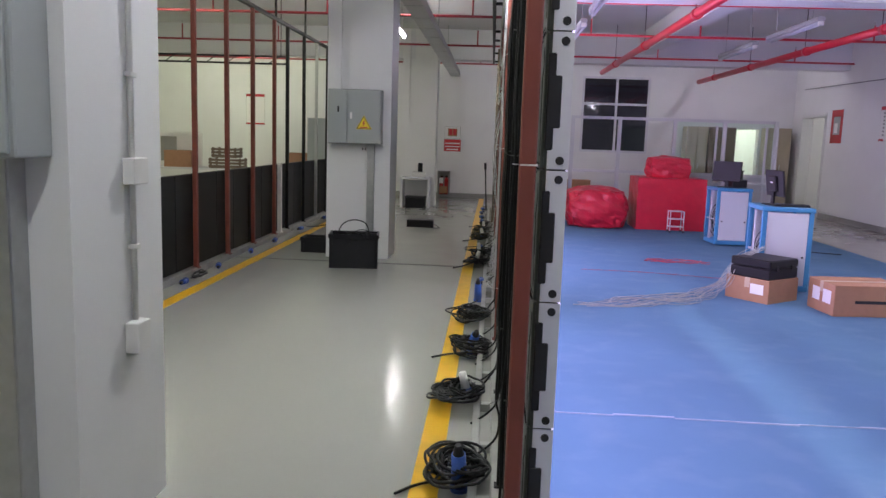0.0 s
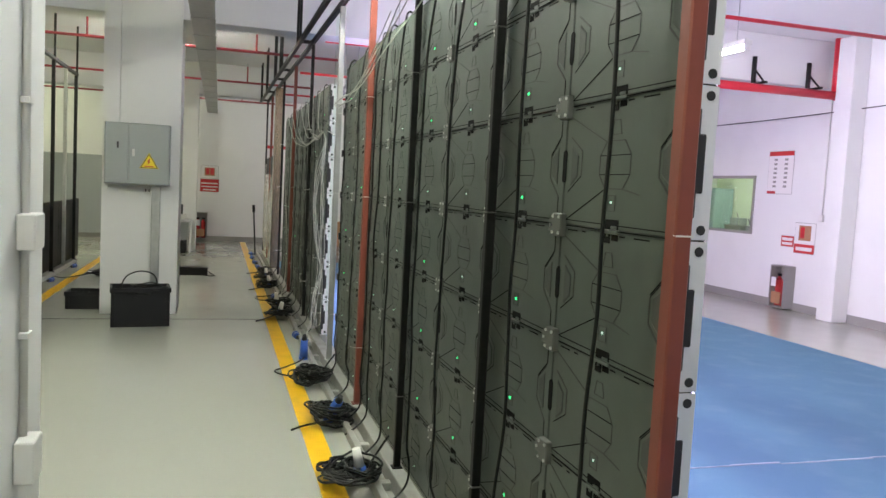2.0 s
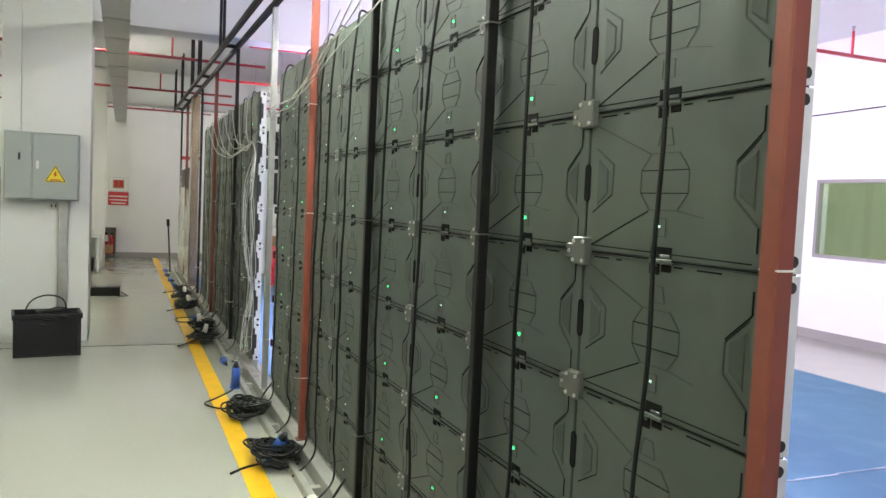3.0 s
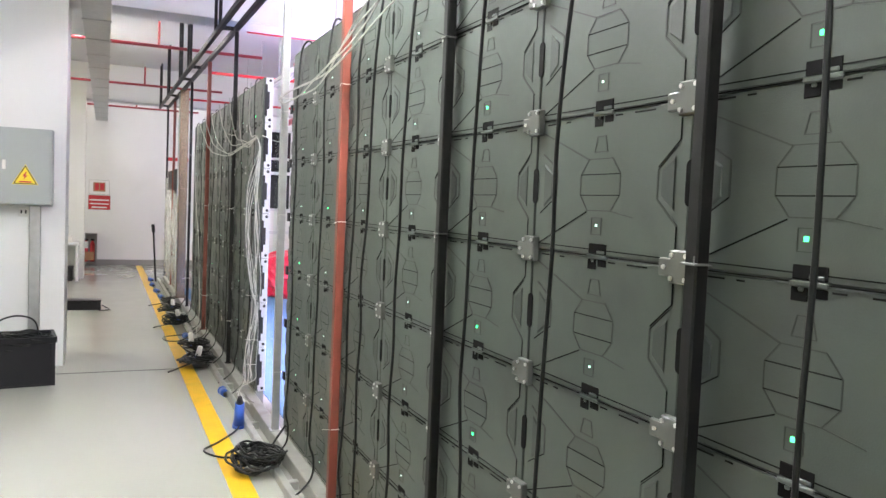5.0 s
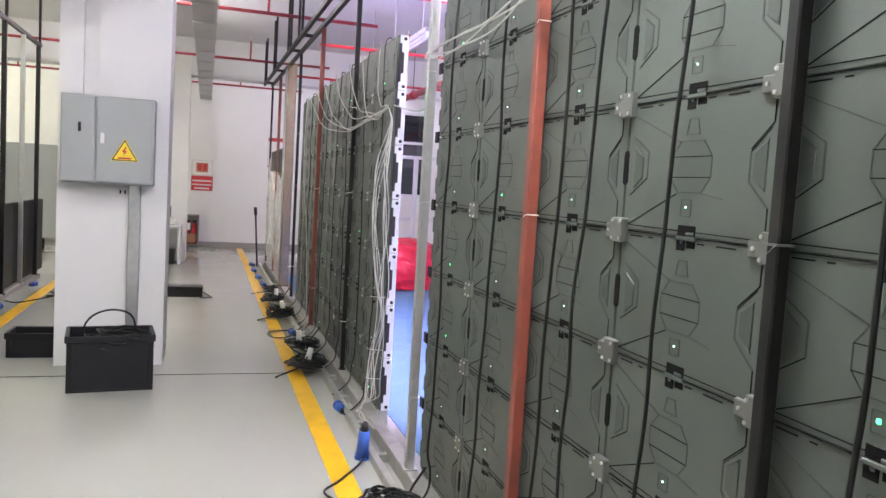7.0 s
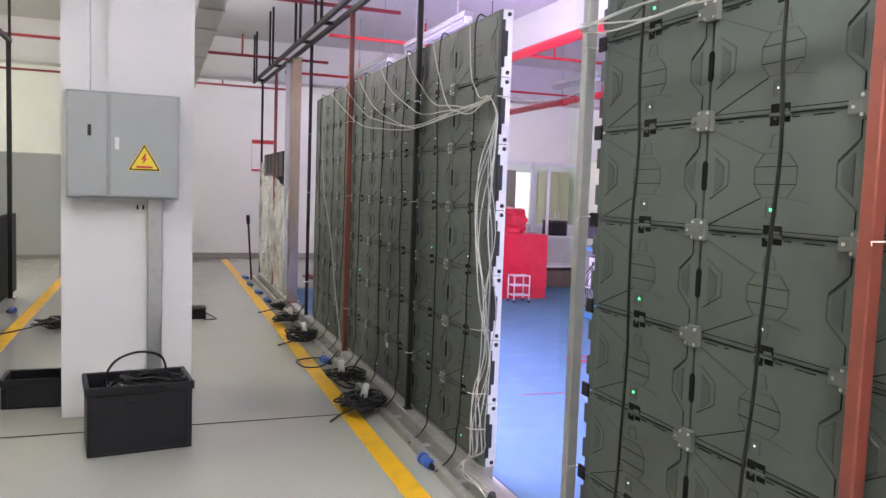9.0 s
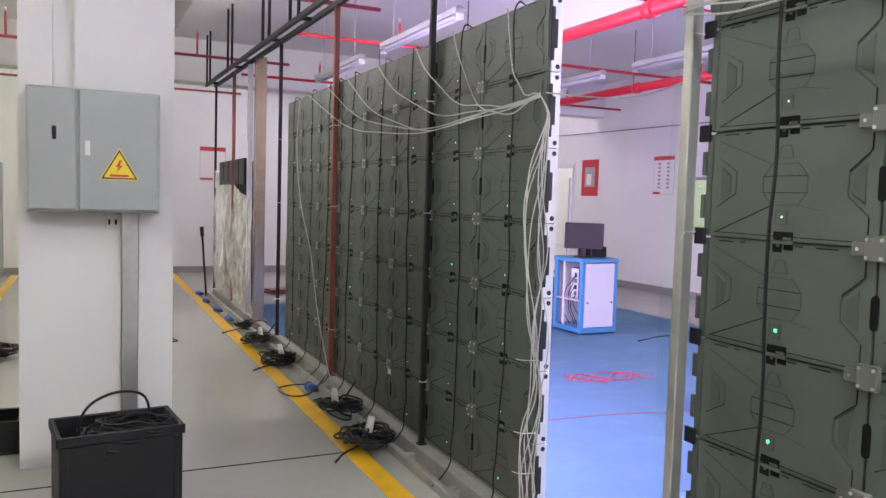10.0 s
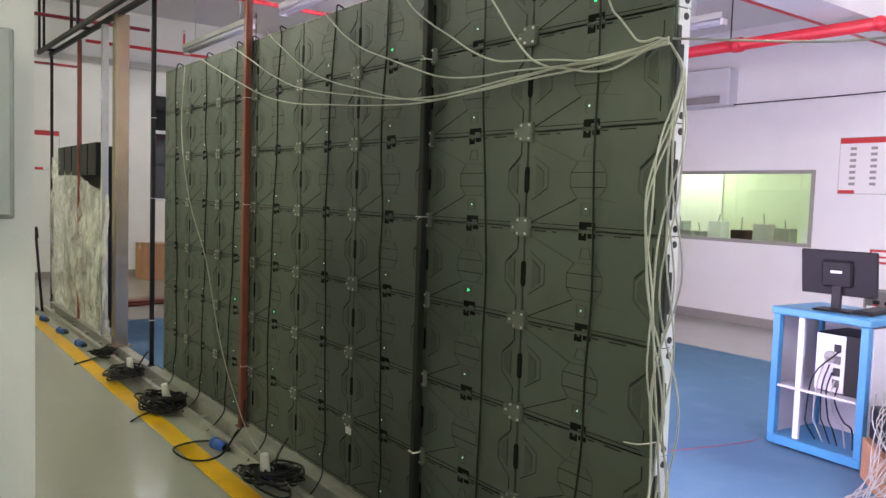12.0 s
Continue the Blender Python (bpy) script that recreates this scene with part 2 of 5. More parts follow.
TUBE_HALL = mat("lit hall tube", (0.94, 0.89, 1.0), 0.5, emit=HALL_TUBE)
TUBE_BACK_FILL = mat("hidden hall fill tube", (0.96, 0.93, 1.0), 0.5, emit=HALL_TUBE * 0.28)
TUBE_NEXT_FILL = mat("unseen neighbouring tube", (0.95, 1.0, 0.68), 0.5, emit=NEXT_TUBE)
TUBE_SIDE = mat("lit side room tube", (0.97, 1.0, 0.82), 0.5, emit=SIDE_TUBE)
# Unlit battens and tubes: their dimness is put into a darker grey.
BATTEN_DIM = mat("dim batten paint", (0.34, 0.34, 0.34), 0.5, noise_scale=5, noise_amt=0.2)
TUBE_OFF = mat("unlit tube", (0.38, 0.39, 0.42), 0.3)
LED_G = mat("green indicator", (0.04, 1.0, 0.28), 0.4, emit=2.4)
LED_W = mat("white indicator", (0.62, 1.0, 0.82), 0.4, emit=1.8)
GLOW = mat("lit screen face", (0.80, 0.66, 1.0), 0.5, emit=SCREEN_GLOW)
GREENW = mat("pale green wall", (0.70, 0.73, 0.60), 0.6, noise_scale=0.8, noise_amt=0.15)
DOORW = mat("white door", (0.74, 0.74, 0.72), 0.4, noise_scale=2, noise_amt=0.1)


def glass(name, tint=(0.92, 1.0, 0.95), rough=0.02):
    m = bpy.data.materials.new(name)
    m.use_nodes = True
    nt = m.node_tree
    out = nt.nodes["Material Output"]
    tr = nt.nodes.new("ShaderNodeBsdfTransparent")
    tr.inputs[0].default_value = (*tint, 1)
    gl = nt.nodes.new("ShaderNodeBsdfGlossy")
    gl.inputs["Roughness"].default_value = rough
    mx = nt.nodes.new("ShaderNodeMixShader")
    mx.inputs[0].default_value = 0.05
    nt.links.new(tr.outputs[0], mx.inputs[1])
    nt.links.new(gl.outputs[0], mx.inputs[2])
    nt.links.new(mx.outputs[0], out.inputs[0])
    return m


GLASS = glass("window glass")


# ---- setting ----
def wall_x(name, x0, x1, y0, y1, holes, material=WHITE, z1=CEIL, label="white painted wall"):
    """A wall along y with openings (y0, y1, z0, z1)."""
    bm = bmesh.new()
    y = y0
    for a, b, c, d in sorted(holes):
        box(bm, x0, x1, y, a, 0, z1)
        if c > 0:
            box(bm, x0, x1, a, b, 0, c)
        box(bm, x0, x1, a, b, d, z1)
        y = b
    box(bm, x0, x1, y, y1, 0, z1)
    return solid(name, bm, material, label, "wall", kind="structure")


def wall_y(name, y0, y1, x0, x1, holes, material=WHITE, z1=CEIL, label="white painted wall"):
    bm = bmesh.new()
    x = x0
    for a, b, c, d in sorted(holes):
        box(bm, x, a, y0, y1, 0, z1)
        if c > 0:
            box(bm, a, b, y0, y1, 0, c)
        box(bm, a, b, y0, y1, d, z1)
        x = b
    box(bm, x, x1, y0, y1, 0, z1)
    return solid(name, bm, material, label, "wall", kind="structure")


solid("floor", B(LEFT_X, RIGHT_X + 0.2, NEAR_Y, FAR_Y + 0.2, -0.12, 0), EPOXY, "glossy grey-green epoxy floor with faint stains", "floor", kind="structure")
solid("carpet", B(0.30, 5.72, -3.5, 16.0, 0.0, 0.006), CARPET, "blue carpet laid on the epoxy floor", "carpet", kind="structure")
WIN1, WIN2, DOOR = (11.47, 15.38, 1.11, 2.09), (5.0, 8.72, 1.10, 2.15), (18.75, 20.20, 0.0, 2.42)
wall_x("wall_east", RIGHT_X, RIGHT_X + 0.2, NEAR_Y, FAR_Y, [WIN1, WIN2, DOOR])
wall_y("wall_north", FAR_Y, FAR_Y + 0.2, LEFT_X, RIGHT_X + 0.2, [(2.33, 4.09, 1.34, 3.31), (6.28, 6.95, 0.0, 2.08)])
wall_x("wall_west", LEFT_X - 0.2, LEFT_X, NEAR_Y, FAR_Y, [], GREENW, label="pale green-white painted wall")
wall_y("wall_south", NEAR_Y - 0.2, NEAR_Y, LEFT_X, RIGHT_X + 0.2, [])
solid("ceiling", B(LEFT_X, RIGHT_X + 0.2, NEAR_Y, FAR_Y + 0.2, CEIL, CEIL + 0.2), CEILP, "white painted concrete ceiling", "ceiling", kind="structure")

# beams follow the column grid
for n, y in enumerate((2.55, 9.865, 17.80)):
    solid("ceiling_beam", B(LEFT_X, RIGHT_X, y, y + 0.4, 3.33, CEIL - 0.004), CEILP, "white concrete ceiling beam", "beam", kind="structure")
solid("ceiling_beam", B(LEFT_X, RIGHT_X, FAR_Y - 0.3, FAR_Y - 0.004, 3.68, CEIL - 0.004), CEILP, "white concrete beam along the end wall", "beam", kind="structure")
solid("ceiling_beam", B(3.2, 3.5, NEAR_Y, FAR_Y - 0.3, 3.55, CEIL - 0.008), CEILP, "white concrete ceiling beam", "beam", kind="structure")

bm = bmesh.new()
box(bm, RIGHT_X - 0.015, RIGHT_X - 0.002, 20.24, FAR_Y - 0.02, 0, 0.12)
box(bm, RIGHT_X - 0.015, RIGHT_X - 0.002, NEAR_Y, 18.71, 0, 0.12)
box(bm, LEFT_X, 6.24, FAR_Y - 0.015, FAR_Y - 0.002, 0, 0.12)
box(bm, 6.99, RIGHT_X - 0.02, FAR_Y - 0.015, FAR_Y - 0.002, 0, 0.12)
solid("baseboard", bm, SKIRT, "grey painted skirting along the walls", "skirting", kind="structure")
solid("floor_line", B(-0.27, -0.14, -1.0, 20.6, 0.0, 0.003), YELLOW, "worn yellow painted floor line", "floor line", kind="structure")
solid("floor_line", B(-2.92, -2.79, -1.0, 20.6, 0.0, 0.003), YELLOW, "worn yellow painted floor line", "floor line", kind="structure")
solid("floor_joint", B(-8.0, -0.05, 9.44, 9.452, 0.0, 0.002), SHADE_AND_JOINT, "thin dark joint across the floor", "floor joint", kind="structure")


def column(y0, y1, x0=-2.06, x1=-1.25):
    bm = bmesh.new()
    box(bm, x0, x0 + 0.17, y0, y1, 0, CEIL - 0.02)
    box(bm, x0 + 0.17, x0 + 0.28, y0, y1, 0, 1.9)
    box(bm, x0 + 0.17, x0 + 0.28, y0 + 0.06, y1, 1.9, CEIL - 0.02)
    box(bm, x0 + 0.28, x1, y0, y1, 0, CEIL - 0.02)
    return solid("column", bm, WHITE, "white plastered square column with scuffed base", "column", kind="structure")


column(2.50, 3.20, -2.1, -1.34)
column(9.79, 10.45)
column(17.75, 18.4, -2.06, -1.27)
solid("pilaster", B(7.505, RIGHT_X - 0.003, 9.30, 9.60, 0, CEIL - 0.012, 0.008), WHITE, "white plastered pilaster on the wall", "pilaster", kind="structure")


def wall_window(w, name):
    y0, y1, z0, z1 = w
    t = thing(name, "wide interior window with dark metal frame", "window", kind="structure")
    f = 0.045
    bm = bmesh.new()
    for a, b, c, d in ((y0, y1, z0, z0 + f), (y0, y1, z1 - f, z1), (y0, y0 + f, z0 + f, z1 - f), (y1 - f, y1, z0 + f, z1 - f)):
        box(bm, RIGHT_X - 0.02, RIGHT_X + 0.06, a, b, c, d)
    part("window_frame", bm, SKIRT, t, "dark grey metal frame")
    p = part("pane", B(RIGHT_X + 0.01, RIGHT_X + 0.018, y0 + f, y1 - f, z0 + f, z1 - f), GLASS, t)
    p.visible_shadow = False


wall_window(WIN1, "window_1")
wall_window(WIN2, "window_2")

# rooms seen through the windows and the doorway
X2 = 12.0
for n, (a, b) in enumerate(((3.5, 10.5), (10.7, 18.4), (18.6, 22.6))):
    bm = bmesh.new()
    box(bm, X2, X2 + 0.1, a, b, 0, 3.2)
    box(bm, RIGHT_X + 0.21, X2, a - 0.1, a, 0, 3.2)
    box(bm, RIGHT_X + 0.21, X2, b, b + 0.1, 0, 3.2)
    solid("side_room_wall", bm, GREENW if n < 2 else WHITE, "pale painted wall of a side room", "wall", kind="structure")
    solid("side_room_ceiling", B(RIGHT_X + 0.21, X2, a, b, 3.2, 3.3), CEILP, "white side room ceiling", "ceiling", kind="structure")
    solid("side_room_floor", B(RIGHT_X + 0.205, X2, a, b, -0.1, 0.0), EPOXY, "grey side room floor", "floor", kind="structure")


def tube_light(x, y, z, length=1.2, lit=None, along="y", twin=False, drop=0.3):
    """A batten with its tube, hung on two rods."""
    m = pose(x, y, z, 0, 0, 0 if along == "y" else 90)
    t = thing("fluorescent_light", "white batten fluorescent light, " + ("lit" if lit else "switched off"), "ceiling light", "ceiling lights", m=m)
    h = length / 2
    # white housing when lit, the dimmed grey copy when off
    shade = WHITEP if lit else BATTEN_DIM
    part("housing", B(-0.05, 0.05, -h, h, 0.0, 0.05, 0.006), shade, t)
    part("spine", B(-0.025, 0.025, -h + 0.02, h - 0.02, 0.052, 0.066, 0.004), shade, t)
    for dx in ((-0.03, 0.03) if twin else (0.0,)):
        part("tube", R((dx, -h + 0.03, -0.025), (dx, h - 0.03, -0.025), 0.02, 10), lit or TUBE_OFF, t)
    for dy in (-h + 0.015, h - 0.015):
        part("lamp_holder", B(-0.035, 0.035, dy - 0.015, dy + 0.015, -0.055, 0.0, 0.004), WHITEP, t)
        part("hanger", R((0, dy * 0.7, 0.05), (0, dy * 0.7, drop), 0.006, 6), GALV, t)
    return t


# the aisle behind the screens; all but the y 14.65 tube are unseen additions
tube_light(-0.40, 1.0, 3.5, lit=TUBE_AISLE_FILL, drop=0.49)
# Unseen tube, boosted to lift the sheen on the first screen.
tube_light(-0.36, 4.9, 3.5, lit=TUBE_MID_FILL, drop=0.49)
# Added out of view to brighten the column's front face.
tube_light(-2.3, 7.3, 3.5, lit=TUBE_COLUMN_FILL, drop=0.49)
# Kept out of sight behind the beam, added to brighten the second screen.
tube_light(-1.15, 11.8, 3.82, lit=TUBE_FAR_FILL, drop=0.17)
tube_light(-1.75, 14.65, 3.5, lit=TUBE_END, drop=0.49)
# Hidden by the last beam; a weak addition that brightens the end wall.
tube_light(-1.0, 19.2, 3.82, lit=TUBE_WALL_FILL, drop=0.17)
# the screens' hall
tube_light(4.27, 7.9, 3.2, 1.2, lit=TUBE_HALL, drop=0.79)
# Never in view; a second tube added to light the hall's near end.
tube_light(4.27, 2.0, 3.2, 1.2, lit=TUBE_HALL, drop=0.79)
for x, y in ((4.15, 11.4), (4.15, 13.9), (1.22, 12.0), (1.22, 14.6), (1.22, 9.2)):
    tube_light(x, y, 3.2, 1.9, twin=True, drop=0.79)
# Two added tubes, hidden above the beam, lift the hall's dark far end.
for x in (2.0, 5.6):
    tube_light(x, 19.2, 3.82, lit=TUBE_BACK_FILL, drop=0.17)
# the neighbouring hall, lit by added tubes kept out of sight
for x, y in ((-5.5, 1.2), (-5.2, 11.3), (-7.4, 11.3), (-6.5, 19.0)):
    tube_light(x, y, 3.82, lit=TUBE_NEXT_FILL, drop=0.17)
# the side rooms: unseen tubes, the y 16 one moved to brighten the blind
for y in (6.5, 12.3, 16.0, 20.0):
    tube_light(11.1 if y == 16.0 else 9.8, y, 2.95, lit=TUBE_SIDE, drop=0.24)


# ---- the screens ----
def cabinet_meshes():
    """Meshes of one cabinet in its own frame: y along the wall from its joint, z up from its lower seam, x = 0 at the rear face, front towards +x."""
    W, H = COL_W, ROW_H
    g = 0.0015
    d = FRONT - BACK
    bm = bmesh.new()
    # rear shell with a stepped rim
    box(bm, 0.004, d - 0.008, 0.0001, W - 0.0001, 0.0001, H - 0.0001, 0.0012)
    shell = mesh_of("cabinet", bm, SHELL)
    bm = box(bmesh.new(), -0.004, 0.006, 0.004, W - 0.004, 0.0028, H - 0.0028, 0.0022)
    panel = mesh_of("rear_panel", bm, SHELL)

    def strip(bm, a, b, w=0.0035, x=-0.0052):
        a, b = Vector((0, *a)), Vector((0, *b))
        dd = (b - a).normalized()
        n = Vector((0, -dd.z, dd.y)) * w / 2
        q = [a - n, b - n, b + n, a + n]
        lo = [bm.verts.new((x + 0.003, p.y, p.z)) for p in q]
        hi = [bm.verts.new((x, p.y, p.z)) for p in q]
        bm.faces.new(hi)
        for k in range(4):
            bm.faces.new((lo[k], lo[(k + 1) % 4], hi[(k + 1) % 4], hi[k]))

    # groove shade, drawn as black strips lying proud of the panel
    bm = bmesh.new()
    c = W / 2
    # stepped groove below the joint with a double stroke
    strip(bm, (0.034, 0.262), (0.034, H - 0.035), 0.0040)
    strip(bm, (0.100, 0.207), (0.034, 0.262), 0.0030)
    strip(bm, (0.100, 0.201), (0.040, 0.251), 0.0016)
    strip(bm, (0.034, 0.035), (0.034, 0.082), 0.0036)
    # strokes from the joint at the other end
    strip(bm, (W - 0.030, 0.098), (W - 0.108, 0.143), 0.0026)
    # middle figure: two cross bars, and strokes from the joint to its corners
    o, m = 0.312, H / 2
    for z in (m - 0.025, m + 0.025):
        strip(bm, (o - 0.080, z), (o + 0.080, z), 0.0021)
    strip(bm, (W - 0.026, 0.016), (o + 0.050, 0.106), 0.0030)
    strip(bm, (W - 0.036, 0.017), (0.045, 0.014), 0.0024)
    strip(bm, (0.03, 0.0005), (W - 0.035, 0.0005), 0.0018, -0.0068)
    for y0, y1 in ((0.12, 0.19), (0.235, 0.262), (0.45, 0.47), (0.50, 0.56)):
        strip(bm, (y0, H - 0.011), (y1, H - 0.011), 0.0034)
    grooves = mesh_of("panel_groove", bm, SHADE_AND_JOINT)
    # shallow moulded lines, their faint shade drawn as darker strips
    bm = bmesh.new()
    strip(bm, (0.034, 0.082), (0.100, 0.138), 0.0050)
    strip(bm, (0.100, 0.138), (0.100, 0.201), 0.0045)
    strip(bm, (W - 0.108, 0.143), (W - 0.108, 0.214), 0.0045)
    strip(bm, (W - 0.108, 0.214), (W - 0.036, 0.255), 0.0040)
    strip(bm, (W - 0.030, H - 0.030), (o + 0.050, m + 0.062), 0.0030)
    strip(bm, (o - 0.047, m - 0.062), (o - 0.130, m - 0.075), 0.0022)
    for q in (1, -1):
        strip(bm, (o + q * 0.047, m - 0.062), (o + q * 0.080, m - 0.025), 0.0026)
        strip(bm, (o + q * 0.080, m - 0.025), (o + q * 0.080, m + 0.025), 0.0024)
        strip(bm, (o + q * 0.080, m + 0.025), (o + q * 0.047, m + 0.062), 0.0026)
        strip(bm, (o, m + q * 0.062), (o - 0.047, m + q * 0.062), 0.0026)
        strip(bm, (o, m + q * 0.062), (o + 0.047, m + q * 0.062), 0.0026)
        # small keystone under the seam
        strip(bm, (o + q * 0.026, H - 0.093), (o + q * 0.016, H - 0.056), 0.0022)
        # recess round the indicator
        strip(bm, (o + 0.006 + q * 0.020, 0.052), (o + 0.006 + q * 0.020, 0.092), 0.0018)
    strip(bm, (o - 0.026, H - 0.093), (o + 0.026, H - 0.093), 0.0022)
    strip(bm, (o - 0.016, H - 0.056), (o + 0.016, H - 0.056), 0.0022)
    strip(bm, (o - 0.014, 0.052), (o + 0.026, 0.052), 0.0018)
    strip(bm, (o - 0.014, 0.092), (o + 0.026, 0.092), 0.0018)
    moulded = mesh_of("moulded_line", bm, FAINT_SHADE)

    pads = []
    for q in (1, -1):
        bm = bmesh.new()
        y = lambda u: c + q * (u - c)
        pts = [(0.046, 0.112), (0.088, 0.142), (0.088, 0.203), (0.046, 0.232)]
        lo = [bm.verts.new((-0.0035, y(a), b)) for a, b in pts]
        hi = [bm.verts.new((-0.0065, y(a * 0.9 + 0.006), 0.172 + (b - 0.172) * 0.85)) for a, b in pts]
        bm.faces.new(hi)
        for k in range(4):
            bm.faces.new((lo[k], lo[(k + 1) % 4], hi[(k + 1) % 4], hi[k]))
        pads.append(mesh_of("grip_pad", bm, PADDED))

    # hand slot on the joint: a raised black plate stands for its shaded hollow
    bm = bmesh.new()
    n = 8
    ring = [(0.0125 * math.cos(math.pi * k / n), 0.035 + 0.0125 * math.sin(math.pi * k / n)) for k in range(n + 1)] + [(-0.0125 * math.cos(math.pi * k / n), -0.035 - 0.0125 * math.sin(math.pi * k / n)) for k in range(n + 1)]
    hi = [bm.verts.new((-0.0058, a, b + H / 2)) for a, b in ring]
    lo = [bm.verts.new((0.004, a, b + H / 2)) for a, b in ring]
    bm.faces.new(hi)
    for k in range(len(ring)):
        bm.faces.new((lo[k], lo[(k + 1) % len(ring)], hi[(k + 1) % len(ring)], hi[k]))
    slot = mesh_of("hand_slot", bm, SHADE_AND_JOINT)

    # latch pocket: two windows either side of the seam, their shade drawn black, and a lever between
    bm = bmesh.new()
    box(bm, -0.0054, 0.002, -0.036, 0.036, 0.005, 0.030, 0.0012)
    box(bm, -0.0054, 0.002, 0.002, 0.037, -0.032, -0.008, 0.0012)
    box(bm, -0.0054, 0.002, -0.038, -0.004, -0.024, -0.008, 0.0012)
    pocket = mesh_of("latch_pocket", bm, SHADE_AND_JOINT)
    bm = bmesh.new()
    box(bm, -0.0095, 0.002, -0.040, 0.038, -0.0065, 0.0035, 0.002)
    box(bm, -0.0075, 0.000, -0.032, 0.002, 0.0045, 0.015, 0.003)
    box(bm, -0.0075, 0.000, 0.010, 0.022, -0.015, -0.0075, 0.002)
    lever = mesh_of("latch_lever", bm, SHELL)

    # joining plate over four corners
    bm = bmesh.new()
    box(bm, -0.022, 0.0, -0.030, 0.030, -0.034, 0.034, 0.003)
    box(bm, -0.013, 0.0, 0.030, 0.075, -0.022, 0.016, 0.003)
    plate = mesh_of("joining_plate", bm, CLAMP)
    bolts = mesh_of("bolt", rod(bmesh.new(), (0, 0, 0), (-0.0042, 0, 0), 0.0049, 8), BOLT)

    led = {}
    for k, mm, w in (("w", LED_W, 0.0027), ("g", LED_G, 0.0046)):
        led[k] = mesh_of("indicator_light", box(bmesh.new(), -0.0070, -0.002, -w, w, -w, w, 0.0012), mm)
    bm = bmesh.new()
    box(bm, d - 0.0075, d - 0.0045, g, W - g, g, H - g)
    face = mesh_of("display_face", bm, GLOW)
    # end edge with pad and pin holes
    bm = bmesh.new()
    box(bm, 0.012, d - 0.004, -0.006, 0.0, 0.002, H - 0.002, 0.001)
    edge = mesh_of("edge_plate", bm, EDGE)
    bm = bmesh.new()
    box(bm, 0.006, 0.040, -0.010, -0.005, 0.105, 0.235, 0.003)
    box(bm, 0.004, 0.024, -0.009, -0.005, 0.050, 0.290, 0.003)
    pad = mesh_of("edge_pad", bm, RUBBER)
    bm = bmesh.new()
    rod(bm, (0.044, -0.0085, 0), (0.044, -0.005, 0), 0.011, 12)
    pins = mesh_of("pin_hole", bm, RUBBER)
    return dict(shell=shell, moulded=moulded, panel=panel, grooves=grooves, pads=pads, slot=slot, pocket=pocket, lever=lever, plate=plate, bolts=bolts, led=led, face=face, edge=edge, pad=pad, pins=pins)


CM = cabinet_meshes()
BOLTS = [(a, b, -0.022) for a in (-0.021, 0.021) for b in (-0.024, 0.024)] + [(0.055, -0.003, -0.013)]


def shared_bolt(cab, x, y, z):
    return shared("bolt", CM["bolts"], cab, pose(x, y, z), "bright bolt head")


I4 = Matrix.Identity(4)


def screen(y0, label):
    t = thing("led_screen", label, "video wall", "screens along the aisle", m=pose(BACK, y0, BOTTOM))
    for i in range(COLS):
        for j in range(ROWS):
            cab = shared("cabinet", CM["shell"], t, pose(0, i * COL_W, j * ROW_H))
            shared("rear_panel", CM["panel"], cab, I4)
            tagged(shared("panel_groove", CM["grooves"], cab, I4), kind="stuff")
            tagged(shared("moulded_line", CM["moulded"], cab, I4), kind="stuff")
            for pm in CM["pads"]:
                shared("grip_pad", pm, cab, I4)
            shared("display_face", CM["face"], cab, I4, "lit violet-white picture side")
            shared("indicator_light", CM["led"]["g" if random.random() < ((0.0, 1.0, 0.5, 0.6, 0.1, 0.1, 0.6, 0.6)[i] if y0 < 5 else 0.10) else "w"], cab, pose(0, 0.318 + random.uniform(-0.004, 0.004), 0.074), "small lit indicator")
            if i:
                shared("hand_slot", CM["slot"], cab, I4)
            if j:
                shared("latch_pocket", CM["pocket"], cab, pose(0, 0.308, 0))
                shared("latch_lever", CM["lever"], cab, pose(0, 0.308, 0))
                if i:
                    pl = shared("joining_plate", CM["plate"], cab, I4, "light grey metal joining plate")
                    for by, bz, bx in BOLTS:
                        shared_bolt(cab, bx, by, bz)
            if i == 0:
                shared("edge_plate", CM["edge"], cab, I4, "bare aluminium edge")
                shared("edge_pad", CM["pad"], cab, I4)
                for pz in (0.024, ROW_H - 0.024):
                    shared("pin_hole", CM["pins"], cab, pose(0, 0, pz))
    return t


screen(WALL1, "rear of a dark grey LED video wall built of cabinets")
s2 = screen(WALL2, "rear of a dark grey LED video wall with white data cables")

# brackets on the far end of the first screen, towards the grey post
t = thing("end_flange", "dark notched end flange along the screen edge", "flange", m=pose(BACK, WALL1 + COLS * COL_W, BOTTOM))
for j in range(ROWS):
    bm = bmesh.new()
    box(bm, 0.0, 0.03, 0.001, 0.030, j * ROW_H + 0.005, (j + 1) * ROW_H - 0.005, 0.003)
    box(bm, 0.0, 0.03, 0.031, 0.052, j * ROW_H + 0.06, j * ROW_H + 0.14, 0.003)
    box(bm, 0.0, 0.03, 0.031, 0.052, (j + 1) * ROW_H - 0.14, (j + 1) * ROW_H - 0.06, 0.003)
    part("flange_segment", bm, SHELL, t)
t = thing("end_brackets", "black steel brackets joining screen edge to the grey post", "bracket", m=pose(BACK, WALL1 + COLS * COL_W + 0.031, BOTTOM))
for j in range(1, ROWS):
    bm = bmesh.new()
    box(bm, -0.012, -0.001, -0.02, 0.030, j * ROW_H - 0.028, j * ROW_H + 0.028, 0.003)
    part("bracket", bm, BLACKPOST, t)


